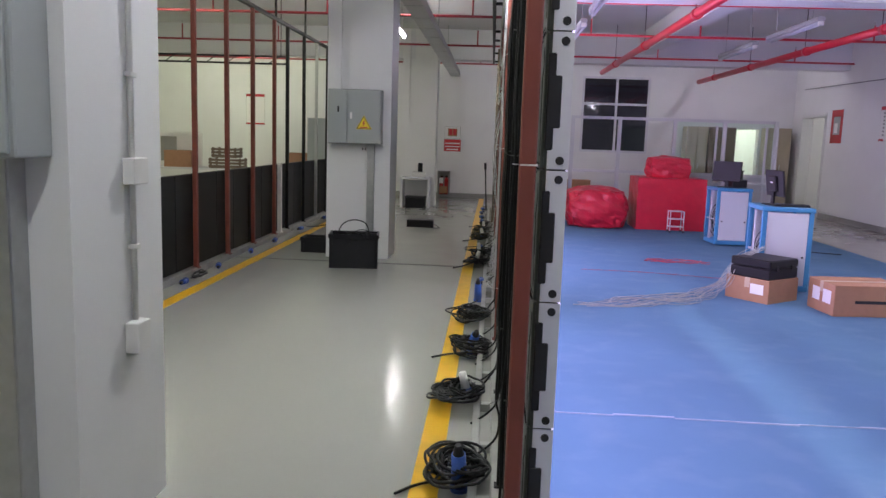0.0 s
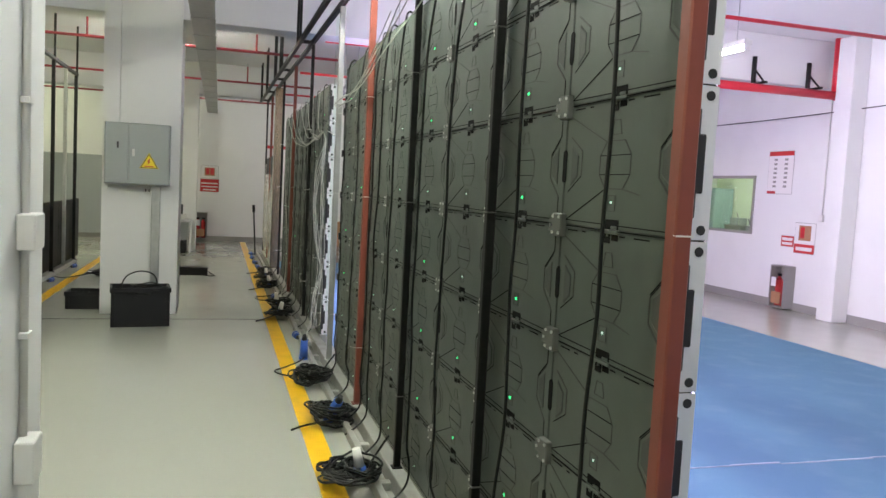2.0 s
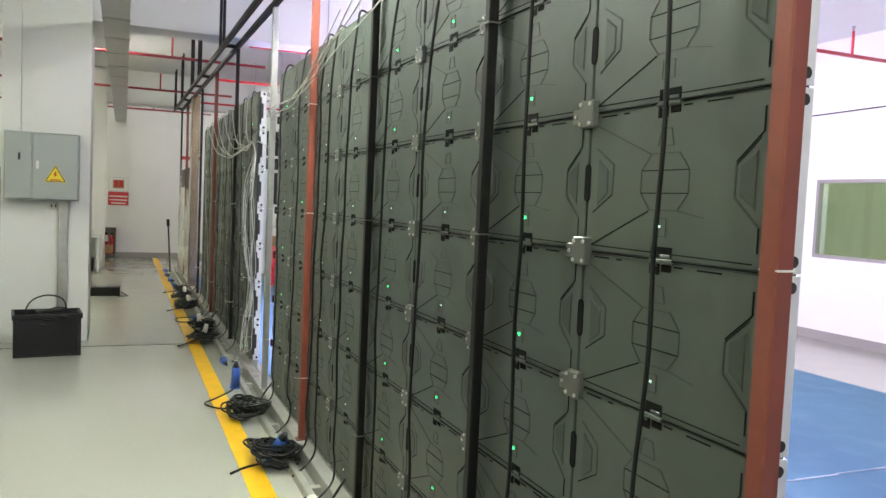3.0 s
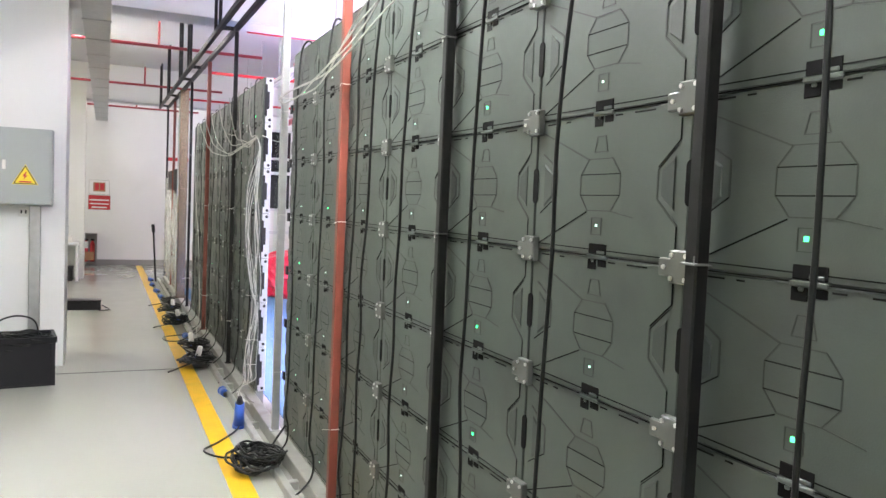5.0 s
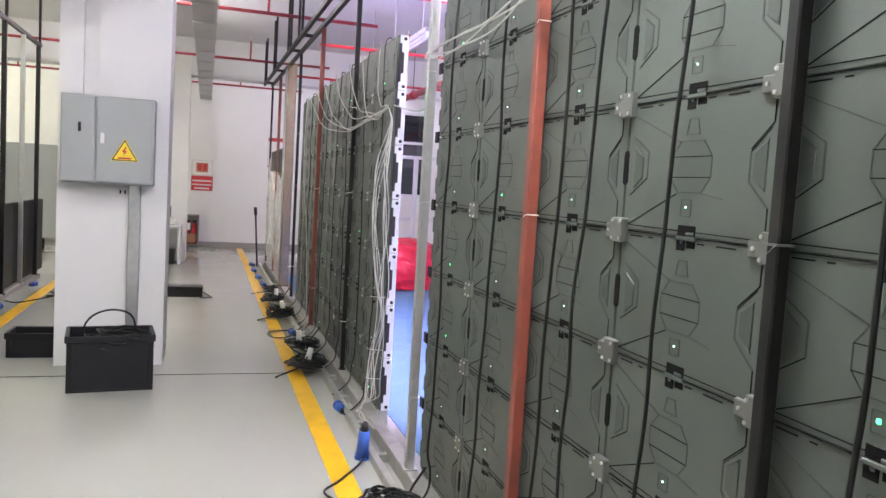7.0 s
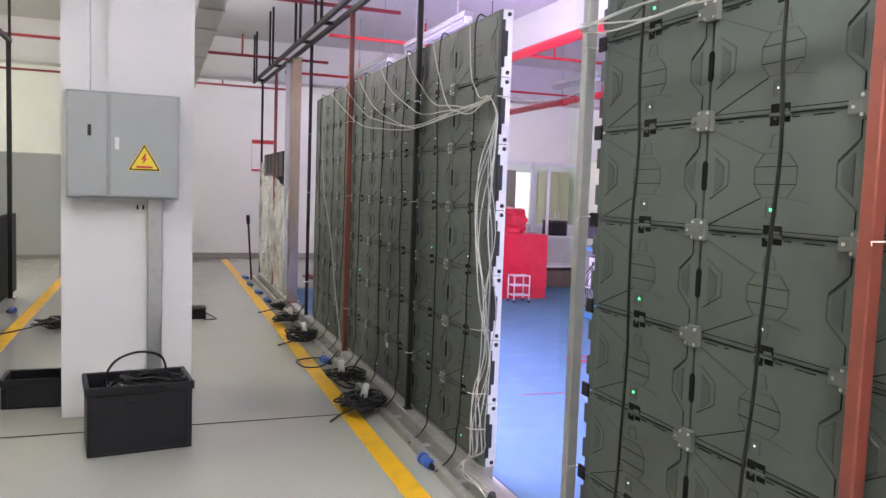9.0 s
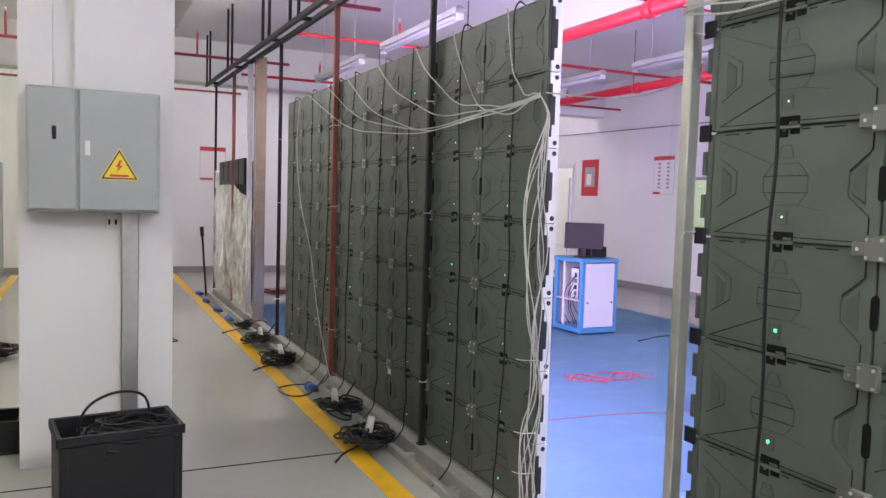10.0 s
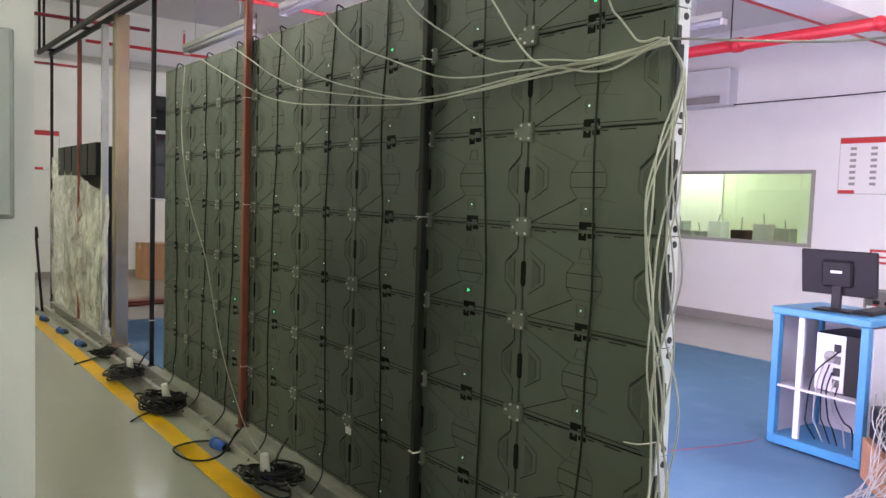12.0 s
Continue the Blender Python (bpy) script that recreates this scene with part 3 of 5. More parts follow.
# ---- frame posts, rails and base ----
def post(x, y, w, material, z1, label, z0=0.10, tie=True, d=None):
    t = thing("frame_post", label, "post", "screen frame posts", m=pose(x, y, 0))
    d = w if d is None else d
    part("tube", B(-d / 2, d / 2, -w / 2, w / 2, z0, z1, 0.004), material, t)
    part("foot_plate", B(-d * 0.8, d * 0.8, -w * 0.8, w * 0.8, z0 - 0.012, z0 + 0.002, 0.002), material, t)
    return t


RED, BLK = "rust-red primed square steel post of the screen frame", "black painted square steel post of the screen frame"
for y, mm, lab in ((1.99, REDPOST, RED), (3.19, BLACKPOST, BLK), (4.43, BLACKPOST, BLK), (5.65, REDPOST, RED), (9.17, BLACKPOST, BLK), (11.08, REDPOST, RED), (13.05, BLACKPOST, BLK), (15.80, REDPOST, RED), (17.42, BLACKPOST, BLK)):
    w = 0.042 if mm is REDPOST else 0.034
    post(0.148 - 0.5 * w, y, w, mm, 2.93 + 0.0165 * y, lab)
gp = post(0.120, 6.985, 0.042, GALV, 3.03, "galvanised square steel post with film remnants", d=0.046)
bm = bmesh.new()
rows = []
for k in range(41):
    z = 0.5 + 2.45 * k / 40
    rows.append([bm.verts.new((-0.024 - 0.006 * j + 0.003 * math.sin(z * 7 + j * 1.3), 0.018 + 0.010 * j + 0.010 * math.sin(z * 4.3 + j * 0.8), z)) for j in range(4)])
for a, b in zip(rows, rows[1:]):
    for j in range(3):
        bm.faces.new((a[j], a[j + 1], b[j + 1], b[j]))
part("film_strip", bm, GLASS, gp, "loose strip of clear protective film")
post(0.125, 14.65, 0.06, GALV, 3.17, "galvanised square steel post of the screen frame")
post(0.125, 14.05, 0.12, BRASSY, 3.16, "wide steel post in brownish protective film", d=0.12)

t = thing("top_rail", "black steel double rail above the screen frame", "rail")
TILTED = pose(0, 0, 2.93, 0.945, 0, 0)
for x in (-0.03, 0.105):
    bm = B(x, x + 0.04, 1.9, 17.47, 0.0, 0.05, 0.004)
    bmesh.ops.transform(bm, matrix=TILTED, verts=bm.verts)
    part("rail", bm, BLACKPOST, t)
for y in (3.2, 6.0, 9.2, 11.8, 13.0, 15.2, 17.1):
    z = 2.98 + 0.0165 * y
    part("hanger", B(-0.025, 0.003, y - 0.013, y + 0.013, z, CEIL), BLACKPOST, t)
    part("hanger", B(-0.025, 0.003, y + 0.30, y + 0.326, z, CEIL), BLACKPOST, t)
    part("cross_tie", B(0.011, 0.104, y - 0.015, y + 0.015, z - 0.04, z - 0.005), BLACKPOST, t)

t = thing("base_frame", "grey steel channels bolted to the floor under the screens", "base frame")
for a, b in ((-0.01, 0.03), (0.09, 0.17)):
    bm = bmesh.new()
    h = 0.055 if a < 0 else 0.095
    box(bm, a, b, 1.85, 17.3, 0.0, h, 0.004)
    part("channel", bm, STEEL, t)
for k in range(26):
    part("cross_bar", B(0.0325, 0.0875, 1.95 + k * 0.6, 2.0 + k * 0.6, 0.0, 0.045, 0.003), STEEL, t)
part("sill", B(BACK, FRONT - 0.01, WALL1, WALL1 + COLS * COL_W, 0.0, BOTTOM - 0.002, 0.003), STEEL, t)
part("sill", B(BACK, FRONT - 0.01, WALL2, WALL2 + COLS * COL_W, 0.0, BOTTOM - 0.002, 0.003), STEEL, t)


# ---- enclosures and things at the columns ----
def enclosure(x0, x1, y0, y1, z0, z1, label):
    t = thing("electrical_enclosure", label, "electrical box", "electrical boxes on the columns")
    part("body", B(x0, x1, y0 + 0.02, y1, z0, z1, 0.006), BOXGREY, t)
    s = x0 + (x1 - x0) * 0.37
    part("door", B(x0 + 0.012, s - 0.008, y0, y0 + 0.018, z0 + 0.014, z1 - 0.012, 0.003), BOXGREY, t)
    dr = part("door", B(s + 0.008, x1 - 0.014, y0, y0 + 0.018, z0 + 0.014, z1 - 0.012, 0.003), BOXGREY, t)
    zc = z0 + (z1 - z0) * 0.55
    part("lock", B(x0 + 0.125, x0 + 0.145, y0 - 0.010, y0, zc + 0.02, zc + 0.09, 0.002), SCREENK, t, "black door lock")
    part("handle", B(s + 0.035, s + 0.062, y0 - 0.012, y0, zc - 0.06, zc + 0.02, 0.003), WHITEP, dr, "white latch handle")
    return t, s, y0


def warning_sign(cx, y, z0, w, parent):
    h = w * 0.87
    def tri(k, y0, y1):
        bm = bmesh.new()
        c = (0, h / 3)
        pts = [(-w / 2, 0), (w / 2, 0), (0, h)]
        pts = [(c[0] + (a - c[0]) * k, c[1] + (b - c[1]) * k) for a, b in pts]
        lo = [bm.verts.new((cx + a, y1, z0 + b)) for a, b in pts]
        hi = [bm.verts.new((cx + a, y0, z0 + b)) for a, b in pts]
        bm.faces.new(hi), bm.faces.new(lo[::-1])
        for i in range(3):
            bm.faces.new((lo[i], lo[(i + 1) % 3], hi[(i + 1) % 3], hi[i]))
        return bm
    s = part("warning_sign", tri(1.0, y - 0.002, y), SIGNY, parent, "yellow triangular high-voltage warning sign")
    part("border", tri(0.93, y - 0.0035, y - 0.002), SIGNK, s, "black border")
    part("field", tri(0.80, y - 0.005, y - 0.0035), SIGNY, s)
    bm = bmesh.new()
    pts = [(0.006, 0.62), (-0.10, 0.40), (-0.02, 0.42), (-0.07, 0.24), (0.09, 0.46), (0.01, 0.45), (0.06, 0.62)]
    hi = [bm.verts.new((cx + a * w, y - 0.0065, z0 + b * h)) for a, b in pts]
    lo = [bm.verts.new((cx + a * w, y - 0.005, z0 + b * h)) for a, b in pts]
    bm.faces.new(hi)
    for i in range(len(pts)):
        bm.faces.new((lo[i], lo[(i + 1) % 7], hi[(i + 1) % 7], hi[i]))
    part("bolt_symbol", bm, SIGNR, s, "red lightning symbol")
    part("caption", B(cx - w * 0.24, cx + w * 0.24, y - 0.0062, y - 0.005, z0 + h * 0.10, z0 + h * 0.17), SIGNR, s, "printed caption bar")


e, s, y = enclosure(-2.01, -1.345, 9.565, 9.755, 1.46, 2.125, "grey steel electrical enclosure with yellow warning triangle")
warning_sign(-1.555, 9.565, 1.64, 0.20, e)
enclosure(-2.02, -1.37, 2.25, 2.465, 1.46, 2.13, "grey steel electrical enclosure on the white column")

t = thing("cable_trunking", "galvanised trunking running down from the enclosure", "cable trunking")
part("trunk", B(-1.535, -1.445, 9.735, 9.788, 0.0, 1.458, 0.003), GALV, t)
part("cover", B(-1.532, -1.448, 9.729, 9.7345, 0.0, 1.45, 0.001), GALV, t)
t = thing("cable_trunking", "galvanised trunking running down from the enclosure", "cable trunking")
part("trunk", B(-1.66, -1.485, 2.405, 2.498, 0.0, 1.458, 0.003), GALV, t)
part("cover", B(-1.655, -1.49, 2.398, 2.4045, 0.0, 1.45, 0.001), GALV, t)
t = thing("wall_socket", "white double wall socket beside the trunking", "socket")
part("plate", B(-1.62, -1.54, 9.777, 9.789, 1.36, 1.44, 0.003), WHITEP, t)
for dx in (-1.60, -1.565):
    part("pin_slot", B(dx - 0.006, dx + 0.006, 9.775, 9.778, 1.385, 1.415), SCREENK, t)

# conduit and switch boxes on the near column
t = thing("conduit", "white plastic conduit down the column side", "conduit")
part("pipe", R((-1.328, 2.92, 0.78), (-1.328, 2.92, CEIL), 0.0115, 10), WHITEP, t)
part("junction_box", B(-1.338, -1.290, 2.86, 2.98, 1.35, 1.45, 0.004), WHITEP, t)
part("junction_box", B(-1.338, -1.285, 2.85, 2.96, 0.70, 0.82, 0.004), WHITEP, t)
for z in (1.75, 2.3, 1.1):
    part("saddle", B(-1.339, -1.312, 2.895, 2.945, z, z + 0.018, 0.002), WHITEP, t)


def crate(m, w, d, h, label):
    t = thing("storage_crate", label, "crate", "black crates", m=m)
    k = 0.012
    for a, b, c, e in ((0, w, 0, k), (0, w, d - k, d), (0, k, k, d - k), (w - k, w, k, d - k)):
        part("side", B(a, b, c, e, 0, h), PLASTK, t)
    part("bottom", B(k, w - k, k, d - k, 0, k), PLASTK, t)
    r = 0.012
    for a, b, c, e in ((-r, w + r, -r, 0.0), (-r, w + r, d, d + r), (-r, -0.0005, 0.0005, d - 0.0005), (w + 0.0005, w + r, 0.0005, d - 0.0005)):
        part("rim", B(a, b, c, e, h - 0.045, h + 0.003, 0.004), PLASTK, t)
    for a, b, z0, z1 in ((0.02, 0.04, 0.005, h - 0.05), (w - 0.04, w - 0.02, 0.005, h - 0.05), (0.05, w - 0.05, 0.004, 0.016)):
        part("rib", B(a, b, -0.008, -0.0005, z0, z1, 0.002), PLASTK, t)
    return t


crate(pose(-1.84, 8.95, 0, 0, 0, 7), 0.57, 0.37, 0.40, "black plastic crate full of coiled black cable")
crate(pose(-2.46, 10.08, 0, 0, 0, 0), 0.38, 0.30, 0.20, "low black plastic crate on the floor")


def cable(name, pts, r, material, label, n=6, seg=6, group=""):
    return solid(name, sweep(bmesh.new(), smooth_line(pts, n), r, seg), material, label, "cable", group)


rng = random.Random(5)


def coil(cx, cy, z0, r, turns, label, tail=None, rc=0.007, seed=0, squash=0.75):
    g = random.Random(seed)
    pts = []
    n = 14
    for k in range(int(turns * n)):
        a = k * math.tau / n
        rr = r * (1 + g.uniform(-0.16, 0.16) + 0.15 * math.sin(k / n * 2.1 + seed))
        pts.append((cx + rr * squash * math.cos(a) + 0.02 * math.sin(k * 0.37), cy + rr * math.sin(a), z0 + rc + 0.004 + 0.06 * r / 0.15 * abs(math.sin(k * 0.21 + seed)) + (k / (turns * n)) * 0.03 + g.uniform(0, 0.014)))
    if tail:
        pts += tail
    return cable("cable_coil", pts, rc, CABLE, label, n=3, seg=6, group="cable coils by the base")


# cables heaped in the crate
for k in range(6):
    coil(-1.60 + 0.025 * k, 9.15, 0.22 + 0.020 * k, 0.14, 4, "black power cable coiled in the crate", seed=k + 30, squash=1.25)
cable("power_cable", [(-1.74, 9.12, 0.30), (-1.755, 9.10, 0.42), (-1.70, 9.10, 0.52), (-1.58, 9.12, 0.565), (-1.46, 9.18, 0.53), (-1.42, 9.24, 0.43), (-1.43, 9.27, 0.30)], 0.007, CABLE, "black cable looping out of the crate")
cable("power_cable", [(-1.60, 9.12, 0.34), (-1.57, 9.10, 0.42), (-1.48, 9.12, 0.45), (-1.40, 9.15, 0.42), (-1.38, 9.20, 0.34)], 0.006, CABLE, "black cable looping out of the crate")

# coils along the yellow line
spots = [(2.45, 0.15, 0), (3.38, 0.16, 0), (4.42, 0.17, 1), (5.50, 0.17, 0), (6.50, 0.16, 0), (9.45, 0.17, 1), (10.20, 0.15, 1), (11.95, 0.16, 1), (12.93, 0.15, 1), (13.9, 0.09, 0)]
for k, (y, r, plug) in enumerate(spots):
    x = -0.09 + 0.03 * math.sin(k * 2.3)
    tail = [(x - 0.15, y - 0.05, 0.02), (x - 0.26, y - 0.12 - 0.03 * (k % 3), 0.012)] if k % 2 else [(x + 0.12, y + 0.12, 0.05), (0.05, y + 0.2, 0.09), (0.13, y + 0.22, 0.2)]
    coil(x, y, 0.0, r, 4 + k % 3, "coiled black power cable on the floor by the screens", tail, seed=k + 1)
    coil(x + 0.02, y + 0.04, 0.03, r * 0.85, 5, "coiled black power cable on the floor by the screens", seed=k + 60)
    coil(x - 0.03, y + 0.13, 0.0, r * 0.8, 4, "coiled black power cable on the floor by the screens", seed=k + 120)
    coil(x + 0.05, y - 0.03, 0.05, r * 0.65, 4, "coiled black power cable on the floor by the screens", seed=k + 90)
cable("power_cable", [(-0.02, 7.50, 0.06), (-0.06, 7.35, 0.015), (-0.22, 7.1, 0.010), (-0.33, 6.95, 0.010), (-0.24, 6.78, 0.012), (-0.1, 6.75, 0.02), (-0.02, 6.7, 0.05)], 0.0065, CABLE, "black cable looped over the yellow line")
cable("power_cable", [(-0.04, 11.0, 0.05), (-0.16, 11.15, 0.02), (-0.30, 11.1, 0.012), (-0.27, 10.85, 0.012), (-0.12, 10.8, 0.03), (0.05, 10.95, 0.12)], 0.0065, CABLE, "black cable looped over the yellow line")


def blue_plug(x, y, rot, size=1.0, cable_end=True, up=False, z=0.0):
    m = pose(x, y, z, 0, 0, rot) @ Matrix.Diagonal((size, size, size, 1))
    t = thing("industrial_plug", "blue industrial plug lying on the base", "plug", "blue and white plugs", m=m)
    part("body", R((0, -0.06, 0.034), (0, 0.04, 0.034), 0.028, 14, 0.033), BLUEP, t)
    part("collar", R((0, 0.04, 0.036), (0, 0.065, 0.036), 0.036, 14), BLUEP, t)
    part("gland", R((0, -0.10, 0.030), (0, -0.06, 0.032), 0.014, 10, 0.022), RUBBER, t)
    return t


for k, (y, x) in enumerate(((8.32, -0.02), (10.97, -0.06), (14.6, -0.10), (15.4, -0.12), (16.3, -0.14), (17.2, -0.12))):
    blue_plug(x, y, rng.uniform(-25, 25), 1.0)


def white_plug(x, y, z, tilt):
    m = pose(x, y, z, tilt, rng.uniform(-15, 15), rng.uniform(0, 90))
    t = thing("white_connector", "white plastic cable connector standing on a coil", "connector", "blue and white plugs", m=m)
    part("shell", R((0, 0, 0), (0, 0, 0.10), 0.028, 14, 0.022), WHITEP, t)
    part("base_ring", R((0, 0, -0.045), (0, 0, 0.0), 0.033, 14), BLUEP, t, "blue base ring")
    return t


for x, y, z, tilt in ((-0.05, 3.30, 0.09, 12), (-0.05, 5.52, 0.09, 40), (-0.045, 7.40, 0.085, 14)):
    m = pose(x, y, z, tilt, -10, 30) @ Matrix.Diagonal((1.2, 1.2, 1.2, 1))
    t = thing("industrial_plug", "blue industrial plug propped on a cable coil", "plug", "blue and white plugs", m=m)
    part("body", R((0, 0, -0.05), (0, 0, 0.09), 0.032, 14, 0.026), BLUEP, t)
    part("collar", R((0, 0, -0.08), (0, 0, -0.05), 0.036, 14), BLUEP, t)
    part("gland", R((0, 0, 0.09), (0, 0, 0.13), 0.022, 10, 0.012), RUBBER, t)
for k, (y, r, plug) in enumerate(spots):
    if plug:
        white_plug(-0.08 + 0.02 * math.sin(k), y + 0.04, 0.10, rng.uniform(-14, 14))

# black power cables hanging free a hand's width off the rear of the screens
for wy, seed in ((WALL1, 1), (WALL2, 2)):
    for i in range(COLS):
        for u in ((0.275,), (0.235,), (0.345,), (0.235,), (0.30,), (0.08, 0.33), (0.26,), (0.29,))[i]:
            g = random.Random(seed * 100 + i * 7 + int(u * 1000))
            y = wy + i * COL_W + u
            off, slant = (g.uniform(0.030, 0.050), g.uniform(0.04, 0.10)) if seed == 1 else (0.010, g.uniform(-0.03, 0.03))
            pts = [(0.200, y, TOP + 0.012), (0.160, y, TOP + 0.022)]
            z = TOP - 0.05
            while z > 0.30:
                k = min(1.0, (TOP - z) / 0.3 + 0.3)
                pts.append((0.155 - off * k + 0.006 * g.uniform(-1, 1), y + 0.030 * math.sin(z * 1.7 + i + u * 9) + slant * (TOP - z) * 0.6 + 0.009 * g.uniform(-1, 1), z))
                z -= 0.24
            y = pts[-1][1]
            pts += [(0.125, y - 0.02, 0.22), (0.115, y - 0.04, 0.13), (0.06, y - 0.07, 0.075), (-0.02, y - 0.1, 0.03)]
            cable("power_cable", pts, 0.0058 if seed == 1 else 0.0044, CABLE, "black power cable hanging down the screen rear", n=5, seg=8, group="hanging power cables")

# white data cables
WL = "thin white data cable draped along the screens"
for k in range(8):
    g = random.Random(300 + k)
    f1, f2, ph = g.uniform(4.2, 7.2), g.uniform(9.5, 13.5), g.uniform(0, 6.28)
    pts = [(0.120, WALL2 - 0.02, 2.06)]
    for j in range(21):
        z = 1.98 - j * 0.088
        open_up = 1 - math.exp(-((2.06 - z) / 0.25) ** 2)
        waist = 1 - 0.65 * math.exp(-((z - 0.72) / 0.16) ** 2)
        sway = (0.030 * math.sin(f1 * z + ph) + 0.012 * math.sin(f2 * z + 2 * ph)) * open_up * waist
        pts.append((0.138 - 0.022 * (k % 4) * open_up * waist - 0.026 * math.sin(f1 * 0.8 * z + 1.7 * ph) * open_up, WALL2 - 0.062 + 0.016 * open_up * (k % 3) + sway * 1.1, z))
    out = -0.16 if k % 2 else 0.05
    pts += [(0.06, WALL2 + 0.01 * g.uniform(-1, 1), 0.17), (0.02, WALL2 + out * 0.5, 0.115), (0.05, WALL2 + out - 0.1 * g.random(), 0.11), (0.10 - 0.1 * g.random(), WALL2 - 0.25 - 0.18 * g.random(), 0.115)]
    cable("data_cable", pts, 0.0029, WCABLE, WL, n=3, group="white data cables")
for z in (0.33, 0.52, 0.86):
    cable("cable_tie", [(0.165, WALL2 - 0.012, z), (0.09, WALL2 - 0.005, z + 0.004), (0.075, WALL2 + 0.04, z + 0.002)], 0.002, WHITEP, "white nylon tie holding the data cables", n=3, group="cable ties")
for k, (yt, sag) in enumerate(((8.25, 0.0), (8.86, 0.10), (9.40, 0.04), (10.1, 0.06), (10.8, 0.12), (11.35, 0.10), (11.93, 0.12))):
    y0, z0 = WALL2 - 0.02, 2.065
    pts = []
    for j in range(11):
        u = j / 10
        pts.append((0.115 - 0.03 * math.sin(math.pi * u), y0 + (yt - y0) * u, z0 + 0.455 * u ** 2.6 - sag * math.sin(math.pi * u) + 0.010 * math.sin(k + j * 1.7)))
    cable("data_cable", pts, 0.0036, WCABLE, WL, n=5, group="white data cables")
for k, (yt, zt) in enumerate(((4.1, 2.66), (4.45, 2.62), (4.9, 2.58), (3.6, 2.60))):
    pts = []
    for j in range(11):
        u = j / 10
        pts.append((0.085 - 0.02 * math.sin(math.pi * u), 7.0 + (yt - 7.0) * u, 2.24 + (zt - 2.24) * u ** 1.9 - (0.05 + 0.04 * (k % 3)) * math.sin(math.pi * u) + 0.018 * math.sin(k * 2 + j * 1.3)))
    cable("data_cable", pts, 0.0038, WCABLE, WL, n=5, group="white data cables")
cable("data_cable", [(0.15, 7.0, 2.02), (0.17, 7.4, 2.0), (0.16, 7.95, 2.08)], 0.0035, WCABLE, "white data cable strung across the gap")
cable("data_cable", [(0.14, 12.3, 2.5), (0.13, 12.33, 2.0), (0.12, 12.1, 1.5), (0.12, 11.75, 1.1), (0.11, 11.45, 0.6), (0.08, 11.1, 0.3), (0.0, 10.6, 0.14), (-0.05, 10.0, 0.08)], 0.0038, WCABLE, "long white data cable running slack to the floor")

t = thing("hang_tag", "white paper tag with dark hole on the screen rear", "tag", m=pose(0.150, 9.78, 0.44))
part("tag_sheet", B(-0.002, 0.0, -0.028, 0.028, -0.05, 0.05, 0.001), SIGNW, t)
part("tag_hole", R((-0.004, 0, 0.0), (-0.002, 0, 0.0), 0.012, 12), SIGNK, t)

# zip ties on the posts
for y, tint, lab in ((1.99, WHITEP, "white nylon"), (3.19, CLAMP, "dark grey"), (4.43, CLAMP, "dark grey"), (5.65, WHITEP, "white nylon"), (6.985, WHITEP, "white nylon"), (9.17, WHITEP, "white nylon"), (11.08, WHITEP, "white nylon"), (13.05, WHITEP, "white nylon")):
    for z in (0.48, 1.50, 2.16):
        t = thing("cable_tie", lab + " cable tie round the post", "cable tie", "cable ties")
        bm = bmesh.new()
        c = 0.0215
        box(bm, 0.130 - c, 0.130 + c, y - c, y + c, z, z + 0.005, 0.001)
        rod(bm, (0.125 - c, y - c, z + 0.003), (0.125 - c - 0.035 * rng.random() - 0.01, y - c - 0.02, z + 0.02 * rng.uniform(-1, 1)), 0.0013, 5)
        part("strap", bm, tint, t)


# ---- wrapped screen at the end of the row ----
def wrapped_panel():
    t = thing("wrapped_screen", "stack of black modules wrapped in crumpled clear film", "wrapped screen")
    part("module_block", B(0.20, 0.26, 14.9, 17.05, 0.12, 2.0, 0.004), PARTK, t)
    for k in range(5):
        part("module_edge", B(0.12, 0.198, 15.0 + k * 0.40, 15.36 + k * 0.40, 1.70, 2.04, 0.006), PARTK, t)
    bm = bmesh.new()
    nu, nv = 100, 76
    grid = []
    for i in range(nu + 1):
        row = []
        for j in range(nv + 1):
            u, v = i / nu, j / nv
            top = 1.48 + 0.47 * u + 0.012 * math.sin(u * 17)
            p = Vector((0.115, 14.45 + 2.92 * u, 0.10 + (top - 0.10) * v))
            q = p.z * 1.6 + p.y * 0.9
            w = 0.030 * (0.5 - abs(noise.noise(Vector((q * 3.0, (p.y - p.z) * 1.1, 1.0))))) + 0.022 * (0.5 - abs(noise.noise(Vector((q * 9.0, (p.y - p.z) * 3.0, 4.0))))) + 0.004 * noise.noise(p * 22)
            p.x += -w + 0.03 - 0.03 * math.sin(math.pi * v)
            row.append(bm.verts.new(p))
        grid.append(row)
    for i in range(nu):
        for j in range(nv):
            bm.faces.new((grid[i][j], grid[i + 1][j], grid[i + 1][j + 1], grid[i][j + 1]))
    part("film", bm, FOIL, t, "crumpled clear plastic film")


wrapped_panel()

# ---- partition to the neighbouring hall ----
t = thing("low_screen", "low black LED wall between steel posts", "video wall")
k = 0
yy = 4.2
while yy < 15.0:
    part("panel", B(-3.27, -3.21, yy + 0.004, yy + 0.596, 0.08, 1.09, 0.004), PARTK, t)
    yy += 0.6
part("base_rail", B(-3.30, -3.14, 4.1, 15.1, 0.0, 0.07, 0.004), STEEL, t)
